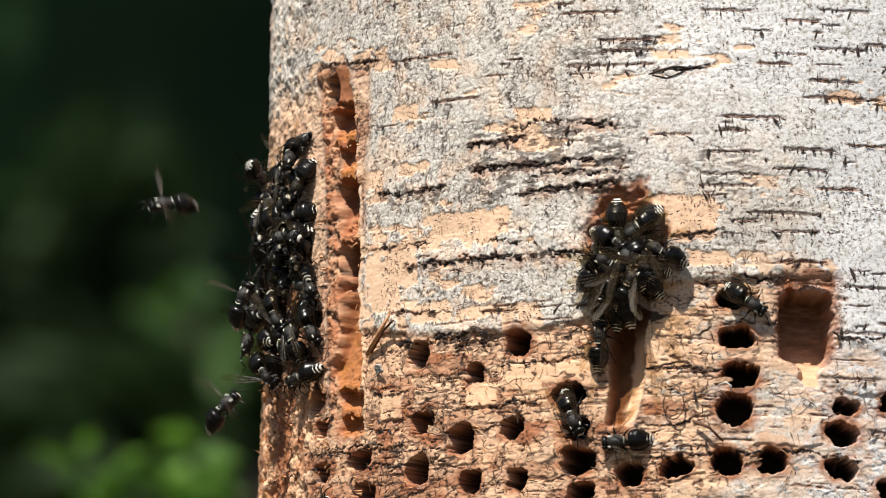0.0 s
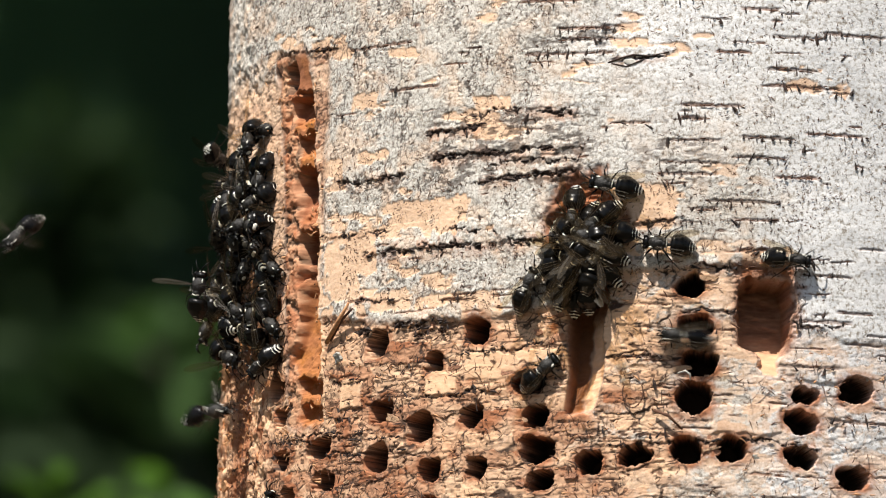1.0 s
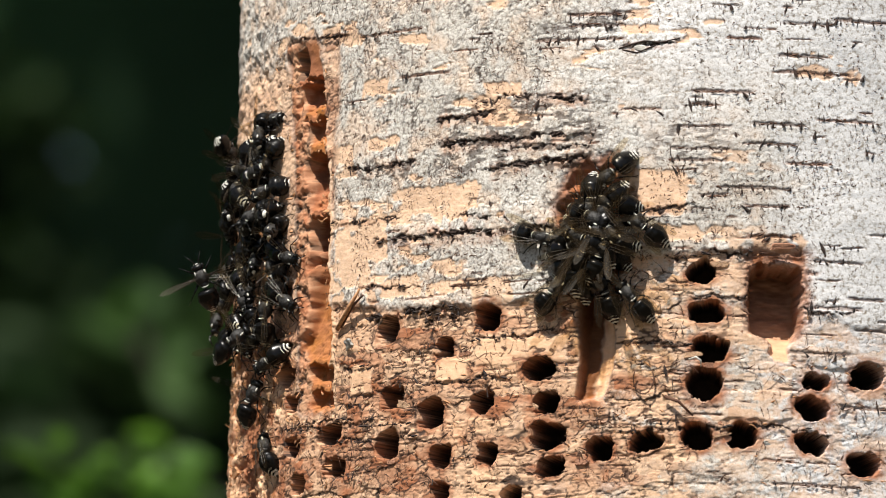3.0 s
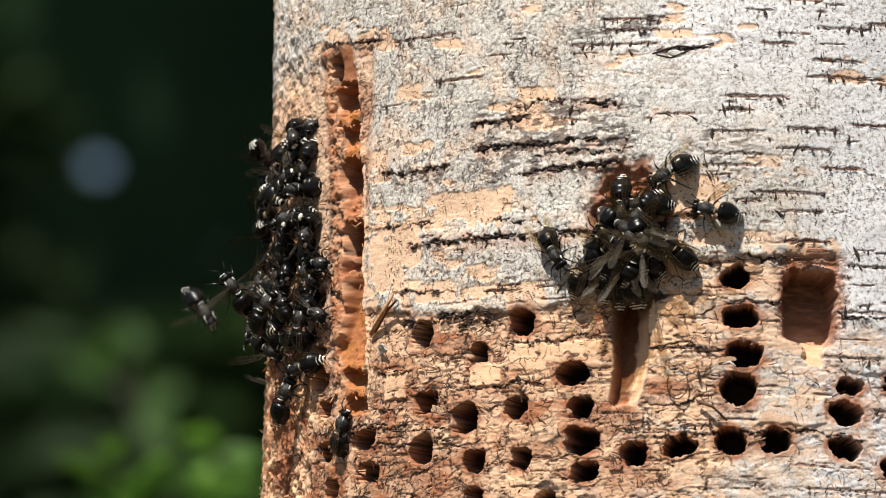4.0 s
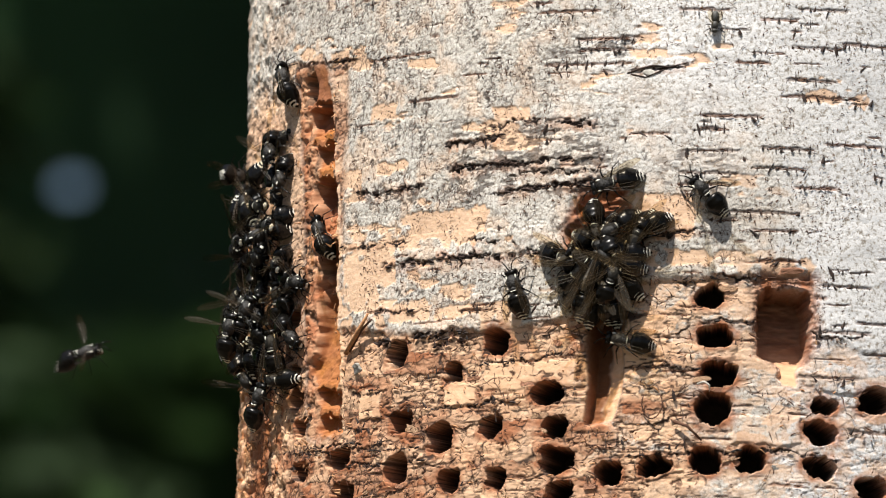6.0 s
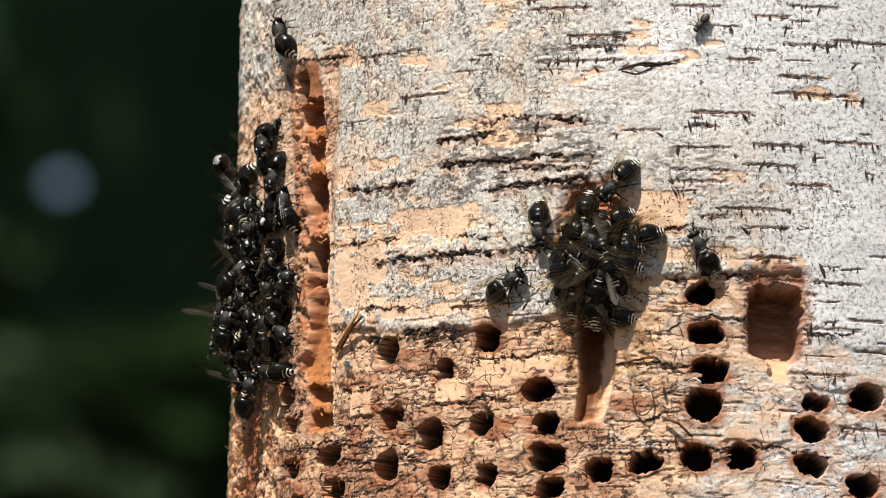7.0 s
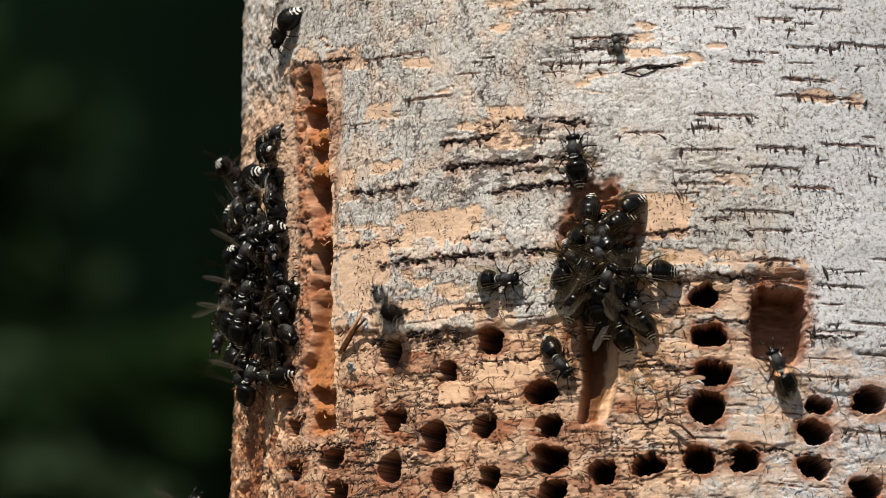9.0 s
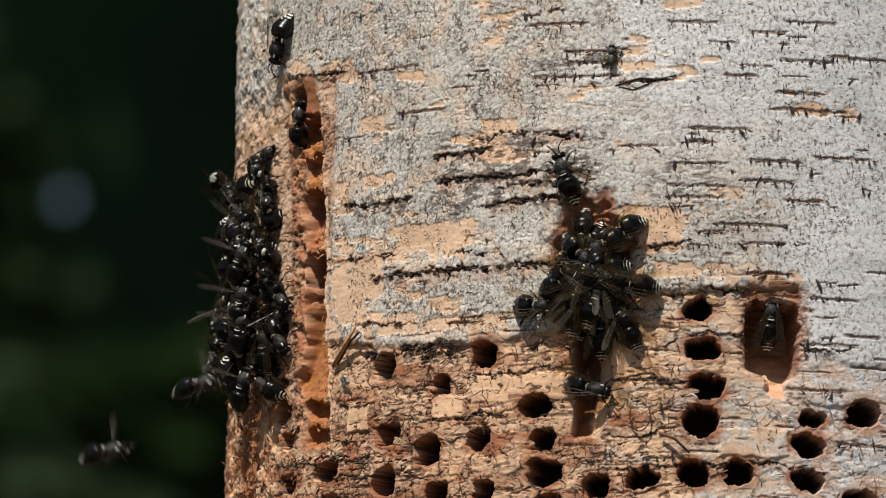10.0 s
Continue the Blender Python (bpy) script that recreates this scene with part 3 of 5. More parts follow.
def lenticel_stain(s_lines, h_lines, raw, dark, H):
    """A brownish stain and a shallow furrow round each dash, in its small window of the grid."""
    rng = random.Random(12)
    for a, b, c, w, ticks in lenticel_list():
        i0, i1 = np.searchsorted(s_lines, (a - 2, b + 2))
        j0, j1 = np.searchsorted(h_lines, (c - 3, c + 3))
        if i1 - i0 < 3 or j1 - j0 < 3:
            continue
        s, h = s_lines[i0:i1][None, :], h_lines[j0:j1][:, None]
        s, h = s + 0 * h, h + 0 * s
        rag = fbm(s, h, 2.0, int(abs(a) * 7) & 255, 3)
        m = step(-1, 1, s - a) * step(-1, 1, b - s) * step(1.2, 0.5, np.abs(h - c + 0.4 * rag) / (2.2 * w) + 0.5 * rag)
        raw[j0:j1, i0:i1] = np.maximum(raw[j0:j1, i0:i1], rng.uniform(0.15, 0.75) * m)
        dark[j0:j1, i0:i1] = np.maximum(dark[j0:j1, i0:i1], rng.uniform(0.2, 0.7) * m)
        H[j0:j1, i0:i1] -= 0.25 * m


def build_trunk():
    arc = R * 1000 * math.pi
    s_lines = lines(-215, 54, 0.27, (-arc, arc), 26)[:-1]
    h_lines = lines(-106, 98, 0.27, (-2082, 7400), 60)
    s, h = np.meshgrid(s_lines, h_lines)
    f = relief(s, h)
    lenticel_stain(s_lines, h_lines, f[6], f[7], f[4])
    H, peel, raw, dark, grey, amber = carve(s, h, f)
    near = step(520, 230, np.abs(h)) * step(420, 300, np.abs(s))
    H = np.where(near > 0.5, H, 2.5 * fbm(s, h, 60, 201, 3))
    z = Z0 + h / 1000
    wide = 1 + 0.9 * np.exp(-z / 0.16) + 0.02 * (2.08 - z)
    r = R * wide + H / 1000
    th = s / 1000 / R
    co = np.stack([r * np.sin(th), -r * np.cos(th), z], -1).reshape(-1, 3)
    nh, ns = s.shape
    j, i = np.meshgrid(np.arange(nh - 1), np.arange(ns), indexing="ij")
    k = (i + 1) % ns
    quads = np.stack([j * ns + i, j * ns + k, (j + 1) * ns + k, (j + 1) * ns + i], -1).reshape(-1, 4)
    top = (nh - 1) * ns + np.arange(ns)
    co[top, :2] *= 0.02
    me = bpy.data.meshes.new("bark")
    me.vertices.add(len(co))
    me.vertices.foreach_set("co", co.ravel())
    me.loops.add(quads.size)
    me.loops.foreach_set("vertex_index", quads.ravel().astype(np.int32))
    me.polygons.add(len(quads))
    me.polygons.foreach_set("loop_start", np.arange(0, quads.size, 4, dtype=np.int32))
    me.update(calc_edges=True)
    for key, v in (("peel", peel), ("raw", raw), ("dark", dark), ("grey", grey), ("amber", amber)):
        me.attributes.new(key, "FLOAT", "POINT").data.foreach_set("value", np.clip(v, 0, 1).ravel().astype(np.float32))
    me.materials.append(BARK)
    me.shade_smooth()
    tree = tagged(new("birch_tree"), "pale birch trunk drilled with rows of sap holes, bark torn", "tree")
    mesh_part("trunk", me, tree)
    rng, blobs = random.Random(41), []
    for k in range(12):
        z = 6.9 + 0.2 * k
        a, L = k * 2.4, rng.uniform(0.9, 1.5)
        tip = (L * math.cos(a), L * math.sin(a), z + 0.7 * L)
        bm = bmesh.new()
        tube(bm, [(0, 0, z - 0.1), (0.5 * tip[0], 0.5 * tip[1], z + 0.25 * L), tip], [0.04, 0.022, 0.006], 6)
        part("limb", bm, TRUNK_FAR, tree)
        blobs += [((tip[0] * f, tip[1] * f, z + 0.7 * L * f), 0.4) for f in (0.6, 0.85, 1.1)]
    v, f = leaf_cloud(rng, 2600, blobs, (0.06, 0.1))
    mesh_part("crown", raw_mesh("crown", v, f, LEAF_DARK), tree)
    return tree


def on_trunk(s, h, heading=0.0, lift=0.0, nose=0.0, bank=0.0):
    """A pose on the bark: s, h and lift in millimetres; heading 0 is head up, 90 head towards +s; nose lifts the head."""
    th = s / 1000 / R
    n = Vector((math.sin(th), -math.cos(th), 0))
    e = Vector((math.cos(th), math.sin(th), 0))
    a = radians(heading)
    fwd = math.cos(a) * Vector((0, 0, 1)) + math.sin(a) * e
    side = fwd.cross(n)
    m = Matrix((side, fwd, n)).transposed().to_4x4()
    m.translation = n * (R + lift / 1000) + Vector((0, 0, Z0 + h / 1000))
    return m @ pose(0, 0, 0, nose, bank, 0)


def slivers(name, rows, mat, tree):
    """Thin bent strands and torn slivers on the bark, in one mesh. Rows: s, h, heading, length, half width, lift, curl, rise (mm)."""
    verts, faces = [], []
    for s, h, heading, L, w, lift, curl, rise in rows:
        m = on_trunk(s, h, heading, lift)
        base, n = len(verts), 4 if L > 2.2 else 3
        for q in range(n + 1):
            t = q / n
            x, y, z = curl * L * t * t, L * (t - 0.5), rise * t * (1 if rise > 0.9 else 1 - t) * 1.5
            ww = w * (1.05 - t ** 1.3) if L < 3.4 and heading < 60 else w * (1 - 0.8 * abs(2 * t - 1) ** 1.5)
            for dx, dz in ((-1, -0.2), (1, -0.2), (0, 0.5)):
                verts.append(m @ Vector(((x + dx * ww) * MM, y * MM, (z + dz * ww) * MM)))
        for q in range(n):
            for k in range(3):
                a, d = base + q * 3 + k, base + q * 3 + (k + 1) % 3
                faces.append((a, d, d + 3, a + 3))
    tagged(mesh_part(name, raw_mesh(name, verts, faces, mat), tree), kind="stuff")


def cut_away(s, h):
    """Whether a place lies in a pit, trench or hole."""
    if SLOT[0] - 2 < s < SLOT[1] + 2 and SLOT[2] - 1 < h < 0 or PIT[0] - 1 < s < PIT[1] + 1 and PIT[2] < h < PIT[3] + 1:
        return True
    if abs(s - TRENCH[0] + 0.09 * (h + 15)) < 8 and TRENCH[2] < h < TRENCH[3]:
        return True
    if abs(s - CENT[0]) < 11 and abs(h - CENT[1]) < 14:
        return True
    return any(((s - a) / (c + 0.5)) ** 2 + ((h - b) / (d + 0.5)) ** 2 < 1 for a, b, c, d in HOLES_TOP + HOLES_MID + HOLES_LEFT)


def is_worked(s, h):
    return h < np.interp(s, [-131, -80, -66, -50, -36, 21, 24, 37], [-40, -44, -44, -42, -32, -28, -46, -50]) or (s < -132 and h < 38)


def build_fibres(tree):
    rng = random.Random(5)
    # dashes and ticks of the lenticels
    rows, dashes = [], []
    for a, b, c, w, ticks in lenticel_list():
        x = a
        while x < b:
            L = rng.uniform(0.8, 3.0)
            if not cut_away(x + L / 2, c) and rng.random() < 0.55:
                dashes.append((x + L / 2, c + rng.gauss(0, 0.25), 90 + rng.gauss(0, 5), min(L, b - x + 1), w * rng.uniform(0.3, 1.5), rng.uniform(-0.2, 0.08), rng.gauss(0, 0.15), rng.uniform(0, 0.2)))
            x += L * rng.uniform(0.6, 1.3)
        x = a + rng.uniform(0.2, 1.5)
        while ticks and x < b:
            L = rng.choice((1.2, 1.6, 2.2, 2.8, 3.6)) * rng.uniform(0.8, 1.2)
            if not cut_away(x, c):
                rows.append((x, c + rng.uniform(-0.3, 0.25) * L, rng.gauss(4, 22), L * rng.uniform(0.5, 1.15), 0.14 + 0.5 * rng.random() ** 2, rng.uniform(-0.05, 0.2), rng.gauss(0, 0.15), rng.uniform(0, 0.3)))
            x += rng.uniform(1.2, 4.0)
    for a0, b0, a1, b1, w in CRACKS + CRACKS_FINE:
        for _ in range(int((a1 - a0) * (0.25 + 0.2 * w))):
            t = rng.random()
            s, h = a0 + (a1 - a0) * t, b0 + (b1 - b0) * t + rng.gauss(0, 0.32 * w)
            if cut_away(s, h):
                continue
            if rng.random() < 0.8:
                rows.append((s, h, 90 + rng.gauss(-4, 9), rng.uniform(0.8, 2.8), rng.uniform(0.12, 0.25 + 0.25 * w), rng.uniform(-0.15, 0.25), rng.gauss(0, 0.25), rng.uniform(0, 0.3)))
            else:
                rows.append((s, h, rng.gauss(0, 14), rng.uniform(0.8, 2.2), rng.uniform(0.15, 0.4), rng.uniform(-0.1, 0.2), rng.gauss(0, 0.2), rng.uniform(0, 0.3)))
    slivers("lenticel", rows, CORK, tree)
    slivers("lenticel_dash", dashes, FIBRE, tree)
    # dark curls all over the white bark, thinner towards the smooth grey side
    rows = []
    while len(rows) < 9000:
        s, h = rng.uniform(-190, 50), rng.uniform(-50, 92)
        if is_worked(s, h) or cut_away(s, h) or (s > -50 and h > 0 and rng.random() < 0.6) or noise.noise((s / 9, h / 6, 3)) < rng.uniform(-0.5, 0.2):
            continue
        rows.append((s, h, rng.choice((0, 20, -25, 60, 90, 90, 120)) + rng.gauss(0, 18), rng.uniform(0.3, 1.3), rng.uniform(0.07, 0.2), rng.uniform(-0.05, 0.12), rng.gauss(0, 0.5), rng.uniform(0, 0.15)))
    slivers("bark_curl", rows, FIBRE, tree)
    # fibres and shreds in the worked bark
    for name, count, length, width, mat, curl in (("bark_fibre", 2300, (0.6, 3.6), (0.1, 0.28), FIBRE, 1.3), ("bark_shred", 600, (0.6, 3.0), (0.1, 0.35), SPLINTER, 0.25)):
        rows = []
        while len(rows) < count:
            s, h = rng.uniform(-200, 50), rng.uniform(-98, -25 if rng.random() < 0.75 else 40)
            if not is_worked(s, h) or cut_away(s, h) or (s > -25 and rng.random() < 0.55):
                continue
            upright = s < -132 and rng.random() < 0.6
            rows.append((s, h, (0 if upright else rng.choice((90, 90, 90, 90, 75, 110, 45, 0, 150))) + rng.gauss(0, 14), length[0] + (length[1] - length[0]) * rng.random() ** 2.2,
                         rng.uniform(*width), rng.uniform(-1.4, -0.2), rng.gauss(0, curl), rng.choice((0, 0.2, 0.4, 1.0))))
        slivers(name, rows, mat, tree)
    # splinters along the trench and the ragged outline
    rows = []
    for _ in range(280):
        s = rng.choice((-157, -138, -178, -200, -206, -212)) + rng.gauss(0, 2.5)
        h = rng.uniform(-98, 38 if s > -165 else 0)
        rows.append((s - 0.09 * (h + 15) if s > -165 else s, h, rng.uniform(-180, 180), rng.uniform(0.8, 2.4), rng.uniform(0.2, 0.6), rng.uniform(-1.2, 0), rng.gauss(0, 0.3), rng.uniform(0, 1.2)))
    slivers("trench_splinter", rows, SPLINTER, tree)


def flake_mesh(rng, mat):
    """A torn plate of bark with a ragged rim, 1 unit wide."""
    bm, n = bmesh.new(), 11
    rim = []
    for k in range(n):
        a = k * math.tau / n
        q = 0.5 / max(abs(math.cos(a)), abs(math.sin(a))) * rng.uniform(0.72, 1.05)
        rim.append((q * math.cos(a), q * math.sin(a)))
    low = [bm.verts.new((x, y, -0.5)) for x, y in rim]
    top = [bm.verts.new((0.93 * x, 0.9 * y, 0.5 + rng.uniform(-0.25, 0.25))) for x, y in rim]
    mid = bm.verts.new((0, 0, 0.45))
    for k in range(n):
        j = (k + 1) % n
        bm.faces.new((low[k], low[j], top[j], top[k]))
        bm.faces.new((top[k], top[j], mid))
    return mesh_of("bark_flake", bm, mat, False)


def build_flakes(tree):
    """Plates of outer bark left standing between the torn places."""
    rng = random.Random(9)
    kinds = [flake_mesh(rng, mat) for mat in (FLAKE_TAN, FLAKE_TAN, FLAKE_PINK, PLATE, FLAKE_TAN, PLATE) for _ in range(2)]
    count = 0
    while count < 130:
        s, h = rng.uniform(-196, 48), rng.uniform(-96, -28)
        if not is_worked(s, h) or cut_away(s, h) or abs(s - TRENCH[0]) < 13:
            continue
        kind = rng.choice(kinds if s > 4 else kinds[:6])
        m = on_trunk(s, h, rng.gauss(0, 7), rng.uniform(-1.7, -0.7), rng.gauss(0, 5), rng.gauss(0, 5))
        long = rng.uniform(1.5, 7.5) * (0.6 if s < -120 else 1)
        mesh_part("bark_flake", kind, tree, m @ Matrix.Diagonal((long * MM, rng.uniform(0.7, 2.2) * MM, rng.uniform(0.18, 0.35) * MM, 1)))
        count += 1


# ---- ground and forest ----
def build_ground():
    verts, faces, n = [], [], 60
    for a in range(n + 1):
        for b in range(n + 1):
            x, y = (120 * abs(q) ** 2.2 * (1 if q > 0 else -1) for q in (a / n * 2 - 1, b / n * 2 - 1))
            d = math.hypot(x, y)
            verts.append((x, y, 0.08 * noise.noise((x * 0.7, y * 0.7, 0)) * min(1, d / 2) - 0.01))
    for a in range(n):
        for b in range(n):
            k = a * (n + 1) + b
            faces.append((k, k + n + 1, k + n + 2, k + 1))
    tagged(new("ground", raw_mesh("ground", verts, faces, SOIL, True)), "dark forest floor of soil and leaf litter", "ground", kind="structure")


def leaf_cloud(rng, count, blobs, size):
    """Pointed leaves of four triangles each, spread through the given balls."""
    verts, faces = [], []
    for _ in range(count):
        (cx, cy, cz), rad = rng.choice(blobs)
        d = Vector((rng.gauss(0, 1), rng.gauss(0, 1), rng.gauss(0, 0.7)))
        p = Vector((cx, cy, cz)) + d.normalized() * rad * rng.random() ** 0.4
        L = rng.uniform(*size)
        m = Matrix.Translation(p) @ Euler((rng.uniform(-0.9, 0.9), rng.uniform(-0.9, 0.9), rng.uniform(0, 6.28))).to_matrix().to_4x4()
        base = len(verts)
        for x, y, zz in ((0, 0, 0), (0.28, 0.4, 0.06), (0.2, 0.75, 0.03), (0, 1.05, -0.08), (-0.2, 0.75, 0.03), (-0.28, 0.4, 0.06)):
            verts.append(m @ Vector((x * L, y * L, zz * L)))
        faces += [(base, base + 1, base + 2, base + 3), (base, base + 3, base + 4, base + 5)]
    return verts, faces


def build_tree(x, y, height, girth, spread, seed, low, leaves=2600):
    rng = random.Random(seed)
    tree = tagged(new("tree"), "tall leafy woodland tree added around the birch, mostly unseen", "tree", "woodland trees")
    tree.location = (x, y, 0)
    bm = bmesh.new()
    pts = [(0.12 * math.sin(0.6 * z + seed), 0.1 * math.cos(0.5 * z + seed), z) for z in np.linspace(-0.1, height, 12)]
    tube(bm, pts, [girth * (1.25 if k == 0 else 1) * (1 - 0.75 * k / 11) for k in range(12)], 12)
    part("trunk", bm, TRUNK_FAR, tree)
    blobs = []
    for k in range(14):
        bm = bmesh.new()
        z = low + (height - low) * (k + 0.5) / 14
        a, L = k * 2.4 + rng.uniform(-0.4, 0.4), spread * (1 - 0.6 * (z - low) / (height - low + 0.1)) * rng.uniform(0.7, 1.1)
        tip = (L * math.cos(a), L * math.sin(a), z + 0.35 * L)
        tube(bm, [(0, 0, z - 0.1), (0.5 * tip[0], 0.5 * tip[1], z + 0.12 * L), tip], [girth * 0.35, girth * 0.2, girth * 0.05], 6)
        part("limb", bm, TRUNK_FAR, tree)
        for f in (0.55, 0.8, 1.05):
            blobs.append(((tip[0] * f, tip[1] * f, z + 0.35 * L * f), 0.38 * L * (1.15 - 0.3 * f)))
    v, f = leaf_cloud(rng, leaves, blobs, (0.12, 0.24))
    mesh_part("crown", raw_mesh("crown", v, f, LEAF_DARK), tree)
    return tree


def build_branch(name, label, tip, seed, count, size, mat, reach, spread, side=1, category="branch"):
    """A drooping leafy spray, its origin at its tip cluster."""
    rng = random.Random(seed)
    ob = tagged(new(name), label, category)
    bm = bmesh.new()
    tube(bm, [(side * 0.42, 0.1, -reach), (side * 0.38, 0.06, -0.3 * reach), (side * 0.16, 0.02, -0.1 * reach), (0, 0, 0)], [0.014, 0.01, 0.005, 0.0015], 6)
    part("twig", bm, TRUNK_FAR, ob)
    v, f = leaf_cloud(rng, count, [((0, 0, 0), spread), ((-0.7 * spread, 0, -spread), spread), ((0.5 * spread, 0, -1.7 * spread), spread)], size)
    mesh_part("leaves", raw_mesh("leaves", v, f, mat), ob)
    ob.location = tip
    return ob


def build_backdrop():
    """A dark wall of distant wood, in strips round two small gaps open to the sky."""
    rng = random.Random(3)
    verts, faces, n = [], [], 16

    def quad(*p):
        verts.extend(p)
        faces.append(tuple(range(len(verts) - len(p), len(verts))))

    xs = [-45.0]
    for (cx, cz, rr) in GAPS:
        # a square frame with a round, ragged opening
        ring = [(cx + rr * rng.uniform(0.85, 1.1) * math.cos(k * math.tau / n), cz + rr * rng.uniform(0.85, 1.1) * math.sin(k * math.tau / n)) for k in range(n)]
        for k in range(n):
            j, edge = (k + 1) % n, []
            for q in (k, j):
                c, s = math.cos(q * math.tau / n), math.sin(q * math.tau / n)
                g = 0.111 / max(abs(c), abs(s))
                edge.append((cx + g * c, 16, cz + g * s))
            quad((ring[k][0], 16, ring[k][1]), (ring[j][0], 16, ring[j][1]), edge[1], edge[0])
            quad((ring[k][0], 16, ring[k][1]), (ring[k][0], 16.1, ring[k][1]), (ring[j][0], 16.1, ring[j][1]), (ring[j][0], 16, ring[j][1]))
        quad((cx - 0.111, 16, -0.5), (cx + 0.111, 16, -0.5), (cx + 0.111, 16, cz - 0.111), (cx - 0.111, 16, cz - 0.111))
        quad((cx - 0.111, 16, cz + 0.111), (cx + 0.111, 16, cz + 0.111), (cx + 0.111, 16, 19), (cx - 0.111, 16, 19))
        xs += [cx - 0.111, cx + 0.111]
    xs.append(45.0)
    for a, b in ((xs[0], xs[1]), (xs[-2], xs[-1])):
        quad((a, 16, -0.5), (b, 16, -0.5), (b, 16, 19), (a, 16, 19))
    tagged(new("backdrop", raw_mesh("backdrop", verts, faces, FOREST)), "dark green wall of distant woodland", "backdrop", kind="structure")


def build_chips(tree):
    """Single pieces caught on the bark: a stick, a silvery flake, a looped strand, hooks and chips."""
    def strand(name, points, radius, mat, label):
        bm = bmesh.new()
        tube(bm, [on_trunk(s, h, 0, lift).translation for s, h, lift in points], [radius * MM * q for q in ([1.0] * (len(points) - 1) + [0.5])], 6)
        part(name, bm, mat, tree, label)

    strand("stick", [(-130.5, -47, 0.2), (-124, -41.5, 1.6), (-119, -36.5, 2.2)], 0.75, SPLINTER, "brown splinter stuck on the bark")
    strand("stick", [(-129, -46.5, 0.0), (-122.5, -40.8, 1.2), (-118.5, -38, 1.0)], 0.45, FIBRE, "thin dark splinter")
    loop = [(-24.5 + 2.4 * math.sin(a) + 0.35 * a, -68.0 - 3.9 * math.cos(a), 0.6 + 0.35 * math.sin(2 * a)) for a in np.linspace(-2.4, 2.6, 14)]
    strand("bark_strand", loop, 0.22, FIBRE, "looped dark bark strand")
    strand("bark_strand", [(-18.2, -72.6, 0.2), (-14, -74.2, 1.6), (-9.8, -78.2, 0.6)], 0.55, FIBRE, "stiff dark bark strand")
    strand("hook", [(-11.5, -61.6, 0.2), (-9.4, -60.9, 1.2), (-8.0, -62.0, 1.4), (-7.9, -63.8, 0.6)], 0.3, PLATE, "pale hooked strand over a hole")
    bm = bmesh.new()
    ball(bm, Vector((0, 0, 0)), Vector((2.1, 1.1, 0.5)) * MM, 12, 8)
    knot = part("knot", bm, PLATE, tree, "small pale oval knot under a crack")
    knot.matrix_basis = on_trunk(-28.0, 30.4, 8, 0.2)
    strand("bark_strand", [(-34.5, 30.2, 0.1), (-31, 31.4, 0.5), (-27, 32.4, 0.6), (-22, 32.0, 0.4), (-16.5, 33.4, 0.1)], 0.32, CORK, "black split rim over the knot")
    strand("bark_strand", [(-33.5, 30.0, 0.2), (-29, 29.0, 0.4), (-25, 30.6, 0.4), (-22.5, 31.8, 0.2)], 0.25, CORK, "black split rim under the knot")
    rng = random.Random(31)
    for s, h, wide, tall, mat, label in ((-124.6, -52.0, 5.0, 3.4, PLATE, "silvery curled flake"), (-199, -48.0, 5.5, 4.5, SPLINTER, "orange chip standing out"),
                                         (-203, -50.5, 4.0, 3.0, SPLINTER, "orange chip standing out"), (-196, -82.0, 4.5, 3.0, SPLINTER, "orange chip standing out"), (15.0, -27.5, 9.0, 2.2, FLAKE_PINK, "")):
        mesh_part("bark_chip", flake_mesh(rng, mat), tree, on_trunk(s, h, rng.uniform(-25, 25), 0.8, rng.uniform(5, 22), rng.uniform(-25, 10)) @ Matrix.Diagonal((wide * MM, tall * MM, 0.7 * MM, 1)), label)


GAPS = [(-0.792, 4.946, 0.027), (-0.57, 4.802, 0.0105)]
birch = build_trunk()
build_fibres(birch)
build_flakes(birch)
build_chips(birch)
build_ground()
build_backdrop()
# unseen trees are added; the two dense crowns by the backdrop block its sun
for spec in ((-3.8, 7.0, 9.5, 0.16, 2.4, 1, 3.2), (2.6, 6.2, 10.5, 0.2, 2.4, 2, 3.6), (-5.6, 4.6, 9.0, 0.15, 2.4, 3, 3.4), (2.6, 11.5, 12.0, 0.22, 2.4, 4, 3.0),
             (-4.9, 12.0, 11.0, 0.2, 2.8, 5, 2.6), (-2.4, 13.4, 13.0, 0.2, 3.0, 9, 7.4, 20000), (0.9, 13.0, 13.0, 0.2, 3.0, 10, 7.4, 6000),
             (-6.5, -3.5, 10.0, 0.2, 2.8, 7, 3.5), (6.0, -2.0, 10.0, 0.2, 2.8, 8, 3.5)):
    build_tree(*spec)
build_tree(-0.7, 12.6, 3.98, 0.05, 0.6, 12, 2.2, 5000)
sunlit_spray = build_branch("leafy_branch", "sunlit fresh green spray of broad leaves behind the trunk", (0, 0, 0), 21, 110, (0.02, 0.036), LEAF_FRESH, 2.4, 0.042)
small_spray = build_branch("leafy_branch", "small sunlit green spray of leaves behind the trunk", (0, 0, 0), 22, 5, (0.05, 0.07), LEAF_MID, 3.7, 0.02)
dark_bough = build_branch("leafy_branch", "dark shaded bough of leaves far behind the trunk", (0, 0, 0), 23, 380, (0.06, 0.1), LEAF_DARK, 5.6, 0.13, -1)

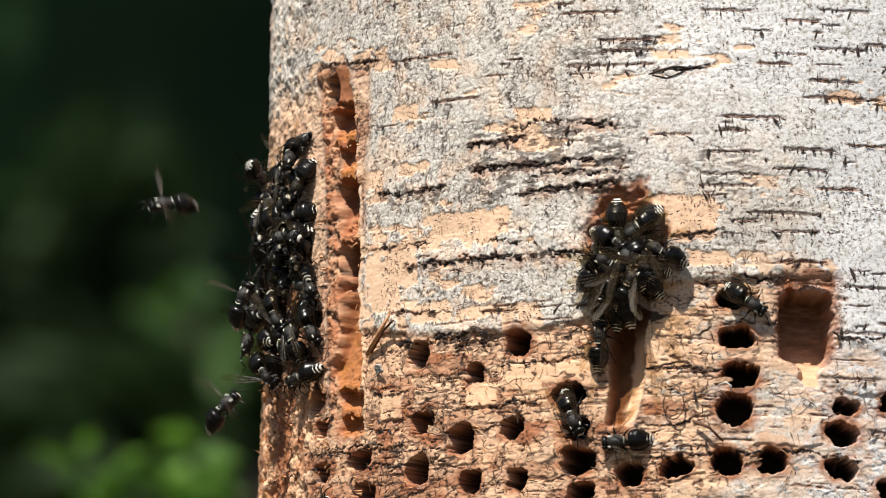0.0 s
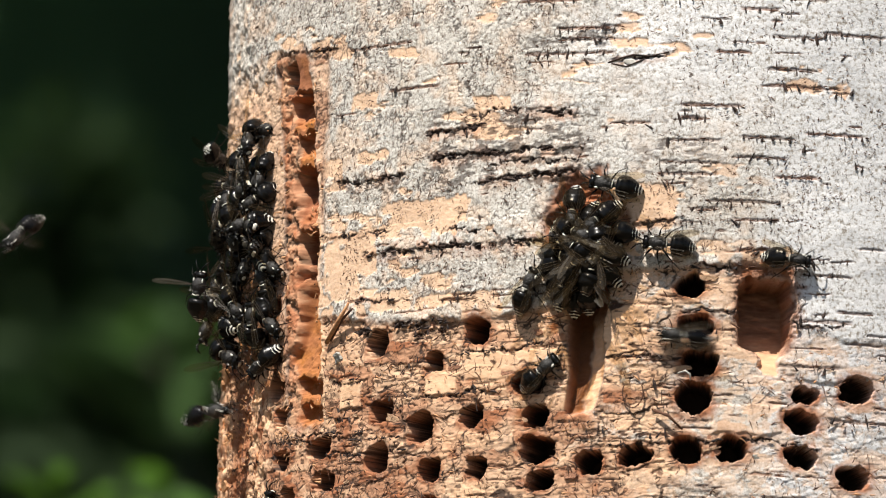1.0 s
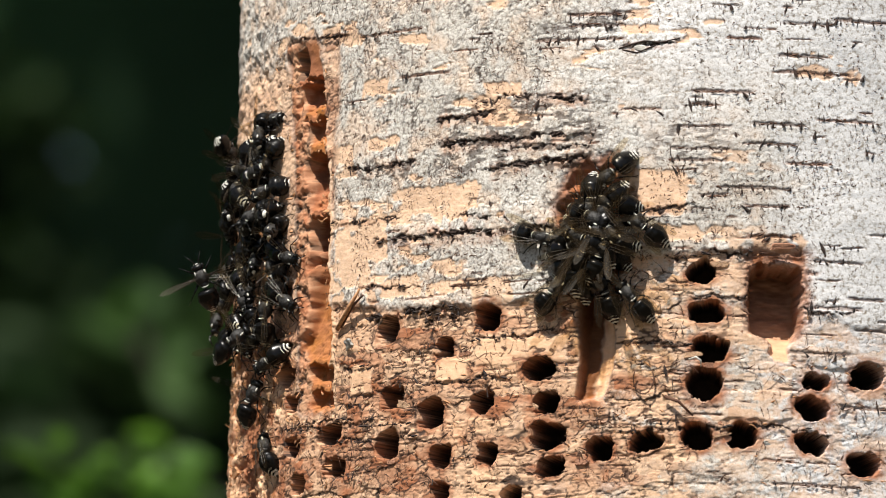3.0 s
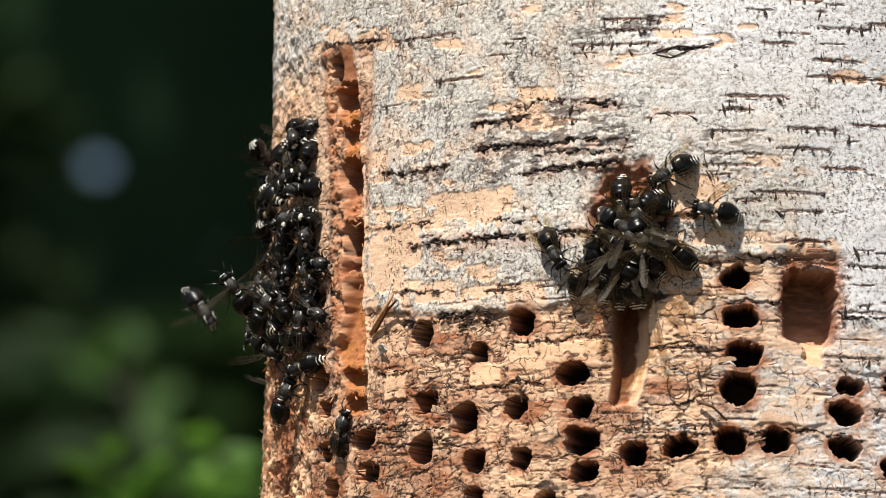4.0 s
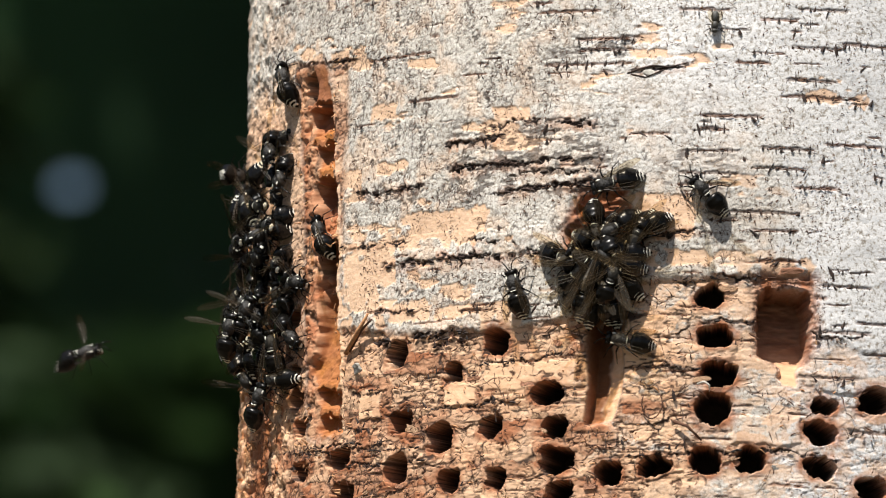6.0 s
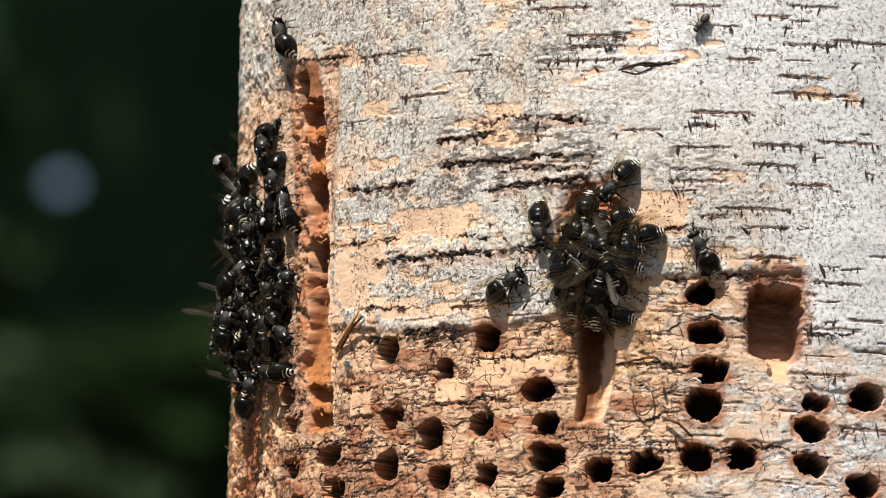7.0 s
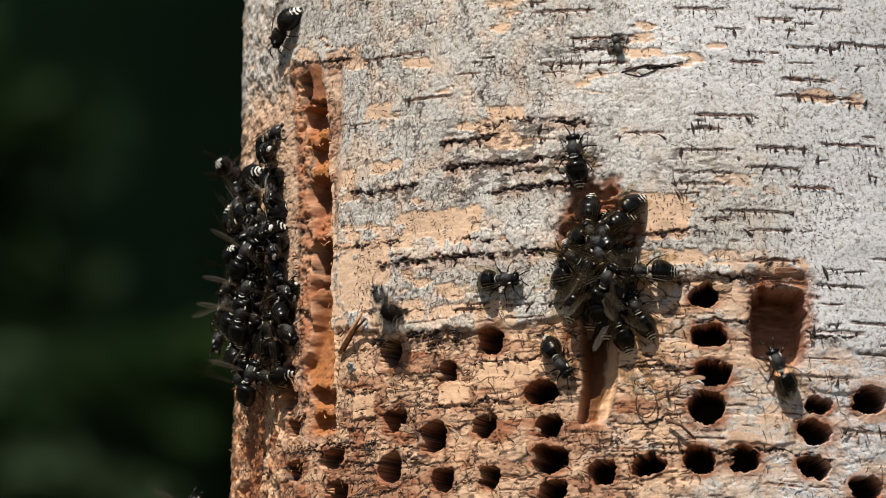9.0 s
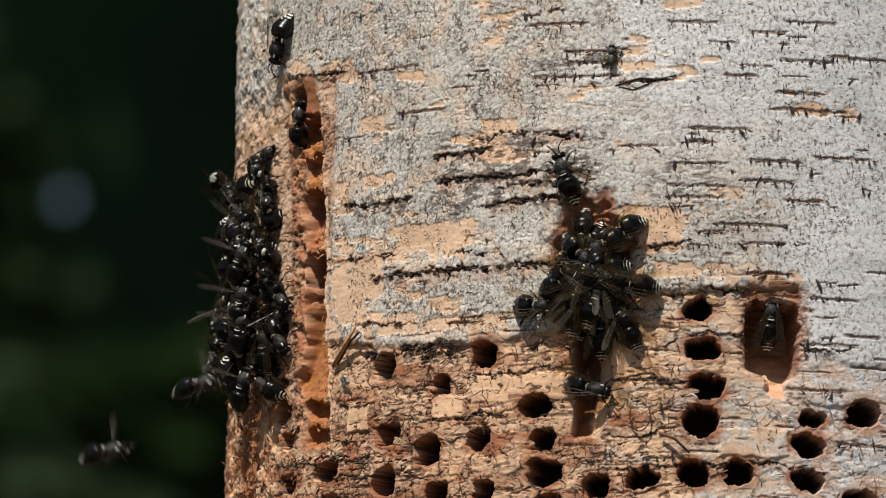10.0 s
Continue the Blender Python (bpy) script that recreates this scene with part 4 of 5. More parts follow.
# ---- hornets ----
def hornet_materials():
    black, nt, b = material("hornet_black")
    tex = noise_tex(nt, 1500, 3)
    nt.links.new(ramp(nt, tex, [(0.3, (0.002, 0.002, 0.002)), (0.7, (0.008, 0.007, 0.006))]), b.inputs["Base Color"])
    b.inputs["Roughness"].default_value = 0.26
    b.inputs["Specular IOR Level"].default_value = 0.24
    bump(nt, b, tex, 0.0001, 0.5)
    ivory = plain("hornet_ivory", [(0.3, (0.6, 0.58, 0.5)), (0.7, (0.8, 0.78, 0.7))], 0.5, 900)
    wing, nt, b = material("hornet_wing")
    b.inputs["Base Color"].default_value = (0.1, 0.075, 0.05, 1)
    b.inputs["Roughness"].default_value = 0.38
    clear = nt.nodes.new("ShaderNodeBsdfTransparent")
    clear.inputs[0].default_value = (0.92, 0.88, 0.8, 1)
    both = nt.nodes.new("ShaderNodeMixShader")
    both.inputs[0].default_value = 0.045
    nt.links.new(clear.outputs[0], both.inputs[1])
    nt.links.new(b.outputs[0], both.inputs[2])
    nt.links.new(both.outputs[0], nt.nodes["Material Output"].inputs["Surface"])
    vein = plain("wing_vein", [(0.3, (0.012, 0.007, 0.003)), (0.7, (0.05, 0.03, 0.012))], 0.4, 800)
    fuzz = plain("hornet_fuzz", [(0.3, (0.004, 0.0035, 0.003)), (0.7, (0.018, 0.015, 0.012))], 0.5, 2600, relief=0.0003)
    return black, ivory, wing, vein, fuzz


BLACK, IVORY, WING, VEIN, FUZZ = hornet_materials()
def wing_mesh(side):
    """A fore wing lying along -y from its root, with a stiff front rim and a slight camber."""
    outline = [(0, 0.3), (0.6, -1.5), (1.0, -4.5), (1.25, -8.0), (1.1, -11.0), (0.4, -12.6), (-0.4, -12.2), (-1.0, -10.0), (-1.1, -6.5), (-0.8, -3.0), (-0.4, -0.6)]
    bm = bmesh.new()
    rims = []
    for dz in (0.02, -0.02):
        rims.append([bm.verts.new(Vector((side * x, y, 0.25 * math.sin(-y / 4.2) - 0.05 * x * x + dz)) * MM) for x, y in outline])
    n = len(outline)
    bm.faces.new(rims[0])
    bm.faces.new(rims[1][::-1])
    for k in range(n):
        bm.faces.new((rims[0][k], rims[1][k], rims[1][(k + 1) % n], rims[0][(k + 1) % n]))
    faces = len(bm.faces)
    for path in (((0, 0.2), (0.7, -2.5), (1.15, -6.5), (1.25, -9)), ((-0.2, -0.5), (0.2, -4.5), (0.4, -9.5)), ((-0.3, -0.5), (-0.6, -4), (-0.9, -8.5))):
        tube(bm, [Vector((side * x, y, 0.25 * math.sin(-y / 4.2) - 0.05 * x * x + 0.03)) * MM for x, y in path], [0.00008 * (1 - 0.2 * k) for k in range(len(path))], 4)
    bm.faces.ensure_lookup_table()
    for face in bm.faces[faces:]:
        face.material_index = 1
    me = mesh_of("wing", bm, WING, False)
    me.materials.append(VEIN)
    return me


def leg_mesh(side, knee, foot):
    bm = bmesh.new()
    k, f = Vector(knee), Vector(foot)
    mid = k.lerp(f, 0.62) + Vector((0, 0, -0.3))
    pts = [Vector((0, 0, 0)), k * 0.55 + Vector((0, 0, 0.35)), k, mid, f]
    tube(bm, [Vector((side * p.x, p.y, p.z)) * MM for p in pts], [0.00028, 0.0003, 0.00017, 0.00012, 0.00007], 6)
    return mesh_of("leg", bm, BLACK)


def hornet_meshes():
    me = {}
    bm = bmesh.new()
    ball(bm, Vector((0, 6.5, -0.3)) * MM, Vector((1.95, 1.15, 1.65)) * MM)
    ball(bm, Vector((0, 7.3, -1.6)) * MM, Vector((0.7, 0.5, 0.6)) * MM, 8, 6)
    me["head"] = mesh_of("head", bm, BLACK)
    bm = bmesh.new()
    ball(bm, Vector((0, 7.25, -0.75)) * MM, Vector((1.2, 0.5, 0.8)) * MM, 10, 7)
    me["face_plate"] = mesh_of("face_plate", bm, IVORY)
    for side in (-1, 1):
        bm = bmesh.new()
        ball(bm, Vector((side * 1.5, 6.75, 0.05)) * MM, Vector((0.6, 0.8, 1.15)) * MM, 10, 7)
        me["eye", side] = mesh_of("eye", bm, BLACK)
        bm = bmesh.new()
        tube(bm, [Vector((side * x, y, z)) * MM for x, y, z in ((0.5, 7.4, 0.3), (0.9, 8.7, 1.0), (1.7, 9.9, 0.5), (2.4, 10.8, -0.6))], [0.0002, 0.00019, 0.00019, 0.00016], 6)
        me["antenna", side] = mesh_of("antenna", bm, BLACK)
        me["wing", side] = wing_mesh(side)
        bm = bmesh.new()
        ball(bm, Vector((side * 1.5, 4.9, 1.15)) * MM, Vector((0.28, 0.75, 0.22)) * MM, 8, 5)
        me["shoulder_mark", side] = mesh_of("shoulder_mark", bm, IVORY)
        for k, (y, knee, foot) in enumerate(((4.7, (2.0, 1.8, 1.2), (4.2, 3.6, -1.9)), (3.2, (2.8, 0.2, 1.4), (5.6, -0.2, -1.9)), (1.9, (2.6, -2.4, 1.5), (5.0, -5.6, -1.9)))):
            me["leg", side, k] = (Vector((side * 1.2, y, -1.5)) * MM, leg_mesh(side, knee, foot))
    bm = bmesh.new()
    ball(bm, Vector((0, 3.3, 0.1)) * MM, Vector((2.2, 2.7, 2.2)) * MM, 16, 11)
    ball(bm, Vector((0, 1.3, 0.5)) * MM, Vector((1.5, 1.1, 1.5)) * MM, 12, 8)
    tube(bm, [Vector((0, 0.6, -0.1)) * MM, Vector((0, -0.9, -0.1)) * MM], [0.0006, 0.0005], 8)
    me["thorax"] = mesh_of("thorax", bm, FUZZ)
    profile = [(-0.4, 0.4), (-0.5, 1.9), (-0.9, 2.75), (-1.9, 3.2), (-2.0, 3.12), (-3.1, 3.32), (-4.0, 3.2), (-4.1, 3.1), (-5.1, 2.7), (-5.2, 2.6),
               (-6.0, 2.1), (-6.1, 2.0), (-6.8, 1.4), (-6.9, 1.3), (-7.6, 0.6), (-8.0, 0.06)]
    n = 18

    def ring(bm, y, r, k0=0, k1=n, swell=0.0):
        drop = -0.045 * (y + 0.5) ** 2
        return [bm.verts.new(Vector(((r + swell) * math.sin(k * math.tau / n), y, drop + 0.92 * (r + swell) * math.cos(k * math.tau / n))) * MM) for k in range(k0, k1)]

    bm = bmesh.new()
    rings = [ring(bm, y, r) for y, r in profile]
    for a, b in zip(rings, rings[1:]):
        for k in range(n):
            bm.faces.new((a[k], a[(k + 1) % n], b[(k + 1) % n], b[k]))
    bm.faces.new(rings[0][::-1])
    bm.faces.new(rings[-1])
    bmesh.ops.recalc_face_normals(bm, faces=bm.faces[:])
    me["abdomen"] = mesh_of("abdomen", bm, BLACK)
    for k, (y0, y1, r0, r1, reach) in enumerate(((-6.0, -6.06, 2.1, 2.06, 2), (-6.62, -6.84, 1.57, 1.38, 4), (-7.2, -7.55, 1.0, 0.66, 5))):
        bm, strip = bmesh.new(), []
        for q in range(-reach, reach + 1):
            a = q * math.tau / 18
            wave = 0.12 * math.cos(2.1 * q)
            for y, r, up in ((y0 + wave, r0, 0.07), (y1, r1, 0.09), (y1 - 0.02, r1, -0.1)):
                strip.append(bm.verts.new(Vector(((r + up) * math.sin(a), y, -0.045 * (y + 0.5) ** 2 + 0.92 * (r + up) * math.cos(a))) * MM))
        for q in range(0, len(strip) - 3, 3):
            bm.faces.new((strip[q], strip[q + 3], strip[q + 4], strip[q + 1]))
            bm.faces.new((strip[q + 1], strip[q + 4], strip[q + 5], strip[q + 2]))
        me["white_band", k] = mesh_of("white_band", bm, IVORY)
    bm = bmesh.new()
    tube(bm, [Vector((1.3 * math.sin(a), 1.0 - 0.5 * math.cos(a), 0.7 + 1.3 * math.cos(a))) * MM for a in np.linspace(-1.0, 1.0, 7)], [0.00007, 0.00013, 0.00016, 0.00017, 0.00016, 0.00013, 0.00007], 5)
    me["thorax_mark"] = mesh_of("thorax_mark", bm, IVORY)
    return me


def build_hornet(label, wing_out, wing_up):
    me = HORNET
    h = tagged(new("hornet"), label, "hornet", "hornets on the trunk")
    head = mesh_part("head", me["head"], h)
    mesh_part("face_plate", me["face_plate"], head, None, "ivory white face")
    mesh_part("thorax", me["thorax"], h)
    abdomen = mesh_part("abdomen", me["abdomen"], h)
    mesh_part("thorax_mark", me["thorax_mark"], h, None, "thin ivory line")
    for k in range(3):
        mesh_part("white_band", me["white_band", k], abdomen, None, "ivory white band")
    for side in (-1, 1):
        mesh_part("eye", me["eye", side], head)
        mesh_part("antenna", me["antenna", side], head)
        mesh_part("shoulder_mark", me["shoulder_mark", side], h, None, "small ivory mark")
        mesh_part("wing", me["wing", side], h, pose(side * 0.0016, 0.0036, 0.0021, -6 - wing_up, side * 8, side * wing_out), "smoky amber wing")
        for k in range(3):
            root, leg = me["leg", side, k]
            mesh_part("leg", leg, h, Matrix.Translation(root))
    return h


def build_fly():
    """A small grey fly with its wings laid back."""
    fly = tagged(new("fly"), "small grey fly sitting on pale bark", "fly")
    grey = plain("fly_grey", [(0.3, (0.02, 0.02, 0.018)), (0.7, (0.08, 0.078, 0.07))], 0.55, 2200)
    for name, y, size in (("head", 2.5, (1.0, 0.7, 0.9)), ("thorax", 0.9, (1.15, 1.4, 1.1)), ("abdomen", -1.6, (1.25, 1.9, 1.0))):
        bm = bmesh.new()
        ball(bm, Vector((0, y, 0)) * MM, Vector(size) * MM, 12, 8)
        part(name, bm, grey, fly)
    for side in (-1, 1):
        bm = bmesh.new()
        rim = [bm.verts.new(Vector((side * x, y, z)) * MM) for x, y, z in ((0.5, 1.2, 1.1), (1.6, 0.0, 1.1), (2.4, -2.6, 0.9), (1.7, -3.9, 0.8), (0.7, -2.4, 1.0))]
        bm.faces.new(rim)
        bmesh.ops.solidify(bm, geom=bm.faces[:], thickness=0.04 * MM)
        part("wing", bm, WING, fly, "clear smoky wing")
        for y, reach in ((1.6, 1.2), (0.8, 0.0), (0.1, -1.6)):
            bm = bmesh.new()
            tube(bm, [Vector(q) * MM for q in ((side * 0.8, y, -0.4), (side * 2.0, y + 0.6 * reach, 0.3), (side * 3.0, y + reach, -1.2))], [0.00014, 0.00012, 0.00007], 5)
            part("leg", bm, BLACK, fly)
    return fly


HORNET = hornet_meshes()
bark_fly = build_fly()
FOLDED = "black hornet with ivory face and tail bands clinging to bark"
LOOSE = "black hornet with half spread amber wings crowding on the bark"
FLYING = "black and ivory hornet flying beside the trunk, wings spread"
folded = build_hornet(FOLDED, 8, 0)
loose = build_hornet(LOOSE, 34, 20)
flying = build_hornet(FLYING, 85, 5)
WALKERS = {
    "upper": [(0, -35.5, -14.3, -130, 3.6), (0.5, -29.8, -10.8, -80, 3.6), (1, -30.9, -6.7, -80, 3.6), (1.5, -36, -5.6, -130, 3.6), (2, -36.3, -6, -130, 3.6), (2.5, -36.5, -6.6, -135, 3.6), (4, -27.2, -4.9, -120, 3.6), (4.5, -30.8, -5.3, -150, 3.6), (5, -31.9, -6.1, -125, 3.6), (5.5, -30.7, -3.7, -125, 3.6), (6, -36.2, -2.3, -105, 3.6), (7.5, -32, -3.6, -150, 3.6), (8, -33.7, -10.7, -150, 3.6), (8.5, -34, -12.1, -145, 3.6), (9, -32.4, -11.7, -130, 3.6), (9.5, -32.3, -13.1, -118, 3.6), (10, -31.2, -13, -115, 3.6)],
    "right": [(0, -27.9, -23.4, -65, 5.5), (0.5, -30.4, -21.6, -90, 5.5), (1, -30.9, -20.5, -85, 5.5), (1.5, -31.7, -17.1, -90, 5.5), (2, -31.1, -16.8, -80, 5.5), (2.5, -32.2, -16.8, -80, 5.5), (4, -33.6, -15.2, -90, 5.5), (4.5, -34.3, -18.3, -90, 5.5), (5, -33.4, -17.6, -90, 5.5), (5.5, -31.4, -25.1, -90, 5.5), (6, -33.1, -23.9, -95, 5.5), (7.5, -31.7, -23.9, -100, 5.5), (8, -34.9, -25.1, -95, 5.5), (8.5, -34.4, -24.9, -95, 5.5), (9, -34.5, -26.7, -90, 5.5), (9.5, -37, -24, -95, 5.5), (10, -35.3, -24.7, -100, 5.5)],
    "lower_right": [(0, 75, -10, -80, 4), (0.6, 70, -8, -80, 20), (0.9, -4.9, -22.1, -85, 12), (1, -14.9, -24.1, -85, 4), (1.5, -14.6, -31.2, -30, 4), (2, -24.3, -22.7, -65, 4), (2.5, -24.1, -22, -60, 4), (4, -25.3, -28.8, -50, 4), (4.5, -24.9, -27, -55, 4), (5, -21.1, -26.3, -50, 4), (5.5, -24.7, -16.4, -110, 4), (6, -26.6, -16, -120, 4), (7.5, -26.9, -23.6, -100, 4), (8, -22.4, -26.2, -95, 4), (8.5, -23.2, -26.7, -95, 4), (9, -23.9, -29.1, -90, 4), (9.5, -27.6, -29.7, -90, 4), (10, -27.2, -29.1, -85, 4)],
    "leaver": [(0, -4.5, -36.1, 125, 3.4), (0.3, -2, -35.7, 60, 3.4), (0.5, 3.1, -35.1, -60, 3.4), (0.8, 11.8, -30, 20, 3.4), (1, 18.9, -27.1, 95, 3.4), (1.2, 22.3, -28.7, 95, 10), (1.4, 60, 20, 80, 60), (1.9, 90, 30, 60, 20), (10, 90, 30, 60, 4)],
    "outer_right": [(0, 70, 40, -90, 4), (3, 62, 20, -90, 14), (3.5, 20, 5, -85, 10), (4, -14.2, -16.8, -80, 3.4), (4.5, -20.2, -13.4, -95, 3.4), (5, -21.1, -12.7, -105, 3.4), (5.5, -13.2, -23.1, -15, 3.4), (6, -9.4, -6.4, -45, 3.4), (7.5, -7.6, -39.7, -25, 3.4), (8, -20.5, -53.5, -115, 3.4), (8.5, -33.9, -61.1, -90, 3.4), (9, -32.5, -45.9, -20, 3.4), (9.5, -31.7, -45.9, -20, 3.4), (10, -28.9, -41.4, -25, 3.4)],
    "left_walker": [(0, -47, -50.2, 5, 3.4), (0.5, -47.7, -45.2, 15, 3.4), (1, -56.8, -37.3, 25, 3.4), (1.5, -55.6, -34.6, 50, 3.4), (2, -60, -28.5, 55, 3.4), (2.5, -56.8, -24.1, 75, 3.4), (4, -63, -26.5, 150, 3.4), (4.5, -62.6, -21.8, 90, 3.4), (5, -57.9, -20.1, 95, 3.4), (5.5, -57.2, -21.9, 140, 3.4), (6, -53.2, -23.7, 110, 3.4), (7.5, -59.3, -11.7, 195, 3.4), (8, -63, -21.4, 165, 3.4), (8.5, -69.1, -26.1, 90, 3.4), (9, -70.5, -30.4, 90, 3.4), (9.5, -61.8, -34.3, 100, 3.4), (10, -56.6, -34.7, 95, 3.4)],
    "lower_left": [(0, -55.1, -69.2, 155, 3.4), (0.5, -52.5, -66.3, 85, 3.4), (1, -52.7, -61.6, 50, 3.4), (1.5, -53.2, -51.7, 20, 3.4), (2, -49, -45, 35, 3.4), (2.5, -51.2, -44.8, 45, 3.4), (4, -53.6, -35.1, 25, 3.4), (4.5, -54.8, -33.9, 30, 3.4), (5, -55.6, -32.8, 30, 3.4), (5.5, -60.3, -37.5, 5, 3.4), (6, -65.9, -34.6, -15, 3.4), (7.5, -67.2, -33, 90, 3.4), (8, -61.5, -38.7, 100, 3.4), (8.5, -53.6, -47, 130, 3.4), (9, -51.7, -53.4, 145, 3.4), (9.5, -47.7, -56.8, 120, 3.4), (10, -40.4, -58.9, 105, 3.4)],
    "foot": [(0, -37.8, -78.2, -95, 3.2), (0.5, -39.5, -83.1, -20, 3.2), (0.7, -35.9, -96.1, -20, 8), (1, -40, -130, -10, 40), (1.6, -60, -150, 0, 6), (10, -60, -150, 0, 4)],
    "tail_up": [(0, 65, -50, -90, 4), (0.5, 62, -50, -90, 20), (0.8, 30, -46, -85, 8), (1, -9.5, -51, -85, 5), (1.5, -33.8, -47.7, -55, 5), (2, -34.1, -42.9, -40, 5), (2.5, -35.4, -45.4, -30, 5), (4, -35.7, -37.4, 0, 5), (4.5, -35.9, -37.2, 0, 5), (5, -35.9, -35.8, 0, 5), (5.5, -35.9, -35.6, 0, 5), (6, -36, -37.5, -5, 5), (7.5, -39, -39.4, 10, 5), (8, -39.1, -38.1, 5, 5), (8.5, -36.6, -43.1, -10, 5), (9, -36.8, -41, 0, 5), (9.5, -39.9, -40.2, 5, 5), (10, -36.2, -42.9, 0, 5)],
    "visitor": [(0, 20, -150, -10, 4), (1.9, 15, -140, -15, 20), (2.2, -13, -67.3, -25, 14), (2.5, -19.8, -55.1, -30, 4.4), (2.7, -24, -51.7, -35, 4.4), (4, -29.7, -25.8, -50, 4.4), (4.5, -30.6, -22.1, -50, 4.4), (5, -27.7, -22, -60, 4.4), (5.5, -28, -18.1, 200, 4.4), (6, -29, -17.1, 210, 4.4), (7.5, -31.8, -27.6, 190, 4.4), (8, -33.1, -30.2, 190, 4.4), (8.5, -33.2, -30, 180, 4.4), (9, -32.7, -31.7, 180, 4.4), (9.5, -34.4, -33.7, 185, 4.4), (10, -34, -33.7, 180, 4.4)],
    "visitor_low": [(0, 30, -150, 0, 4), (2, 30, -135, -10, 20), (2.3, 13.1, -77, -15, 14), (2.5, 9.1, -65.3, -15, 3.2), (2.7, 15.2, -70, 100, 3.2), (3.1, 60, -90, 90, 40), (3.8, 90, -100, 90, 5), (10, 90, -100, 90, 4)],
    "late_walker": [(0, 60, -150, -20, 4), (4.4, 50, -140, -20, 20), (4.7, 35, -110, -25, 20), (4.9, -0, -73.5, -25, 8), (5, -4.7, -64, -25, 3.6), (5.5, -17.5, -52.3, -40, 3.6), (6, -31.3, -49.3, -80, 3.6), (7.5, -34.9, -39.8, -80, 3.6), (8, -33, -38.6, -70, 3.6), (8.5, -29.9, -41, -60, 3.6), (9, -26.8, -42.1, -30, 3.6), (9.5, -29.8, -42.7, -30, 3.6), (10, -30.9, -38.1, -40, 3.6)],
    "pit_visitor": [(0, 60, -150, 0, 4), (7.8, 60, -145, 0, 20), (8.2, 45, -105, 0, 20), (8.5, 22.7, -72.5, 10, 10), (8.7, 21.6, -69, 0, 6), (9, 14.6, -58, -25, 3.4), (9.5, 9.9, -43.9, 0, 2.0), (10, 13.0, -38.5, 4, -3.0)],
    "climber": [(0, -42.8, -24.2, 10, 2), (6, -42.3, -23.1, 10, 2), (7.5, -42.6, -8.3, 0, 3.6), (8, -45.4, -2.3, -10, 3.6), (8.5, -44.9, 0.5, -8, 3.6), (9, -46.9, 4, -8, 3.6), (9.5, -46.9, 3.2, -15, 3.6), (10, -47.9, 2.8, -20, 3.6)],
    "groove_walker": [(0, -150, -95, 10, 3.2), (1.6, -160, -96, 10, 3.2), (1.9, -148.7, -78.4, 10, 3.2), (2.0, -143.2, -72.5, 5, 3.2), (2.4, -157.0, -74.7, -20, 3.2), (2.8, -168, -78, -60, 3.2), (3.4, -158, -84, 60, 3.2), (4.2, -141.5, -69.2, 10, 3.2), (4.5, -146.2, -56.8, 18, 3.2), (5, -146.8, -40, 8, 1), (5.5, -148.2, -21.3, 0, 1), (6, -144.6, -10.5, -30, 2), (7.5, -164.7, 0.8, -20, 5), (10, -169.3, 10.1, -15, 5)],
    "edge_climber": [(0, -182.9, 10.5, -10, 5), (4, -178.6, 8.7, -20, 5), (4.5, -186.7, 19.9, -30, 4), (5, -174.9, 26.2, -35, 3.2), (5.5, -173.1, 31.2, -35, 3.2), (6, -165.9, 38.6, -30, 3.2), (7.5, -162.3, 54.2, -60, 3.2), (8.2, -164.6, 55, -110, 3.2), (9, -164, 55.9, -125, 3.2), (9.5, -166.3, 56, -140, 3.2), (10, -162.9, 56, 205, 3.2)],
    "groove_lander": [(0, -120, 140, 10, 5), (9.1, -120, 140, 170, 10), (9.4, -120.3, 67.7, 170, 14), (9.5, -126.7, 42, 170, 12), (9.7, -150.3, 25.7, 10, 5), (10, -154.4, 28.5, 5, 1)],
    "flank_flyer": [(0, -100, -160, 0, 4), (8.3, -100, -150, 0, 20), (8.7, -97.4, -74.9, -20, 12), (8.9, -98.4, -49.9, -10, 9), (9, -106, -36.2, -40, 8), (9.2, -93.6, -23.7, 30, 8), (9.5, -104, -35, 160, 8), (9.7, -106.4, -71.1, 170, 14), (10, -110, -140, 180, 20)],
}
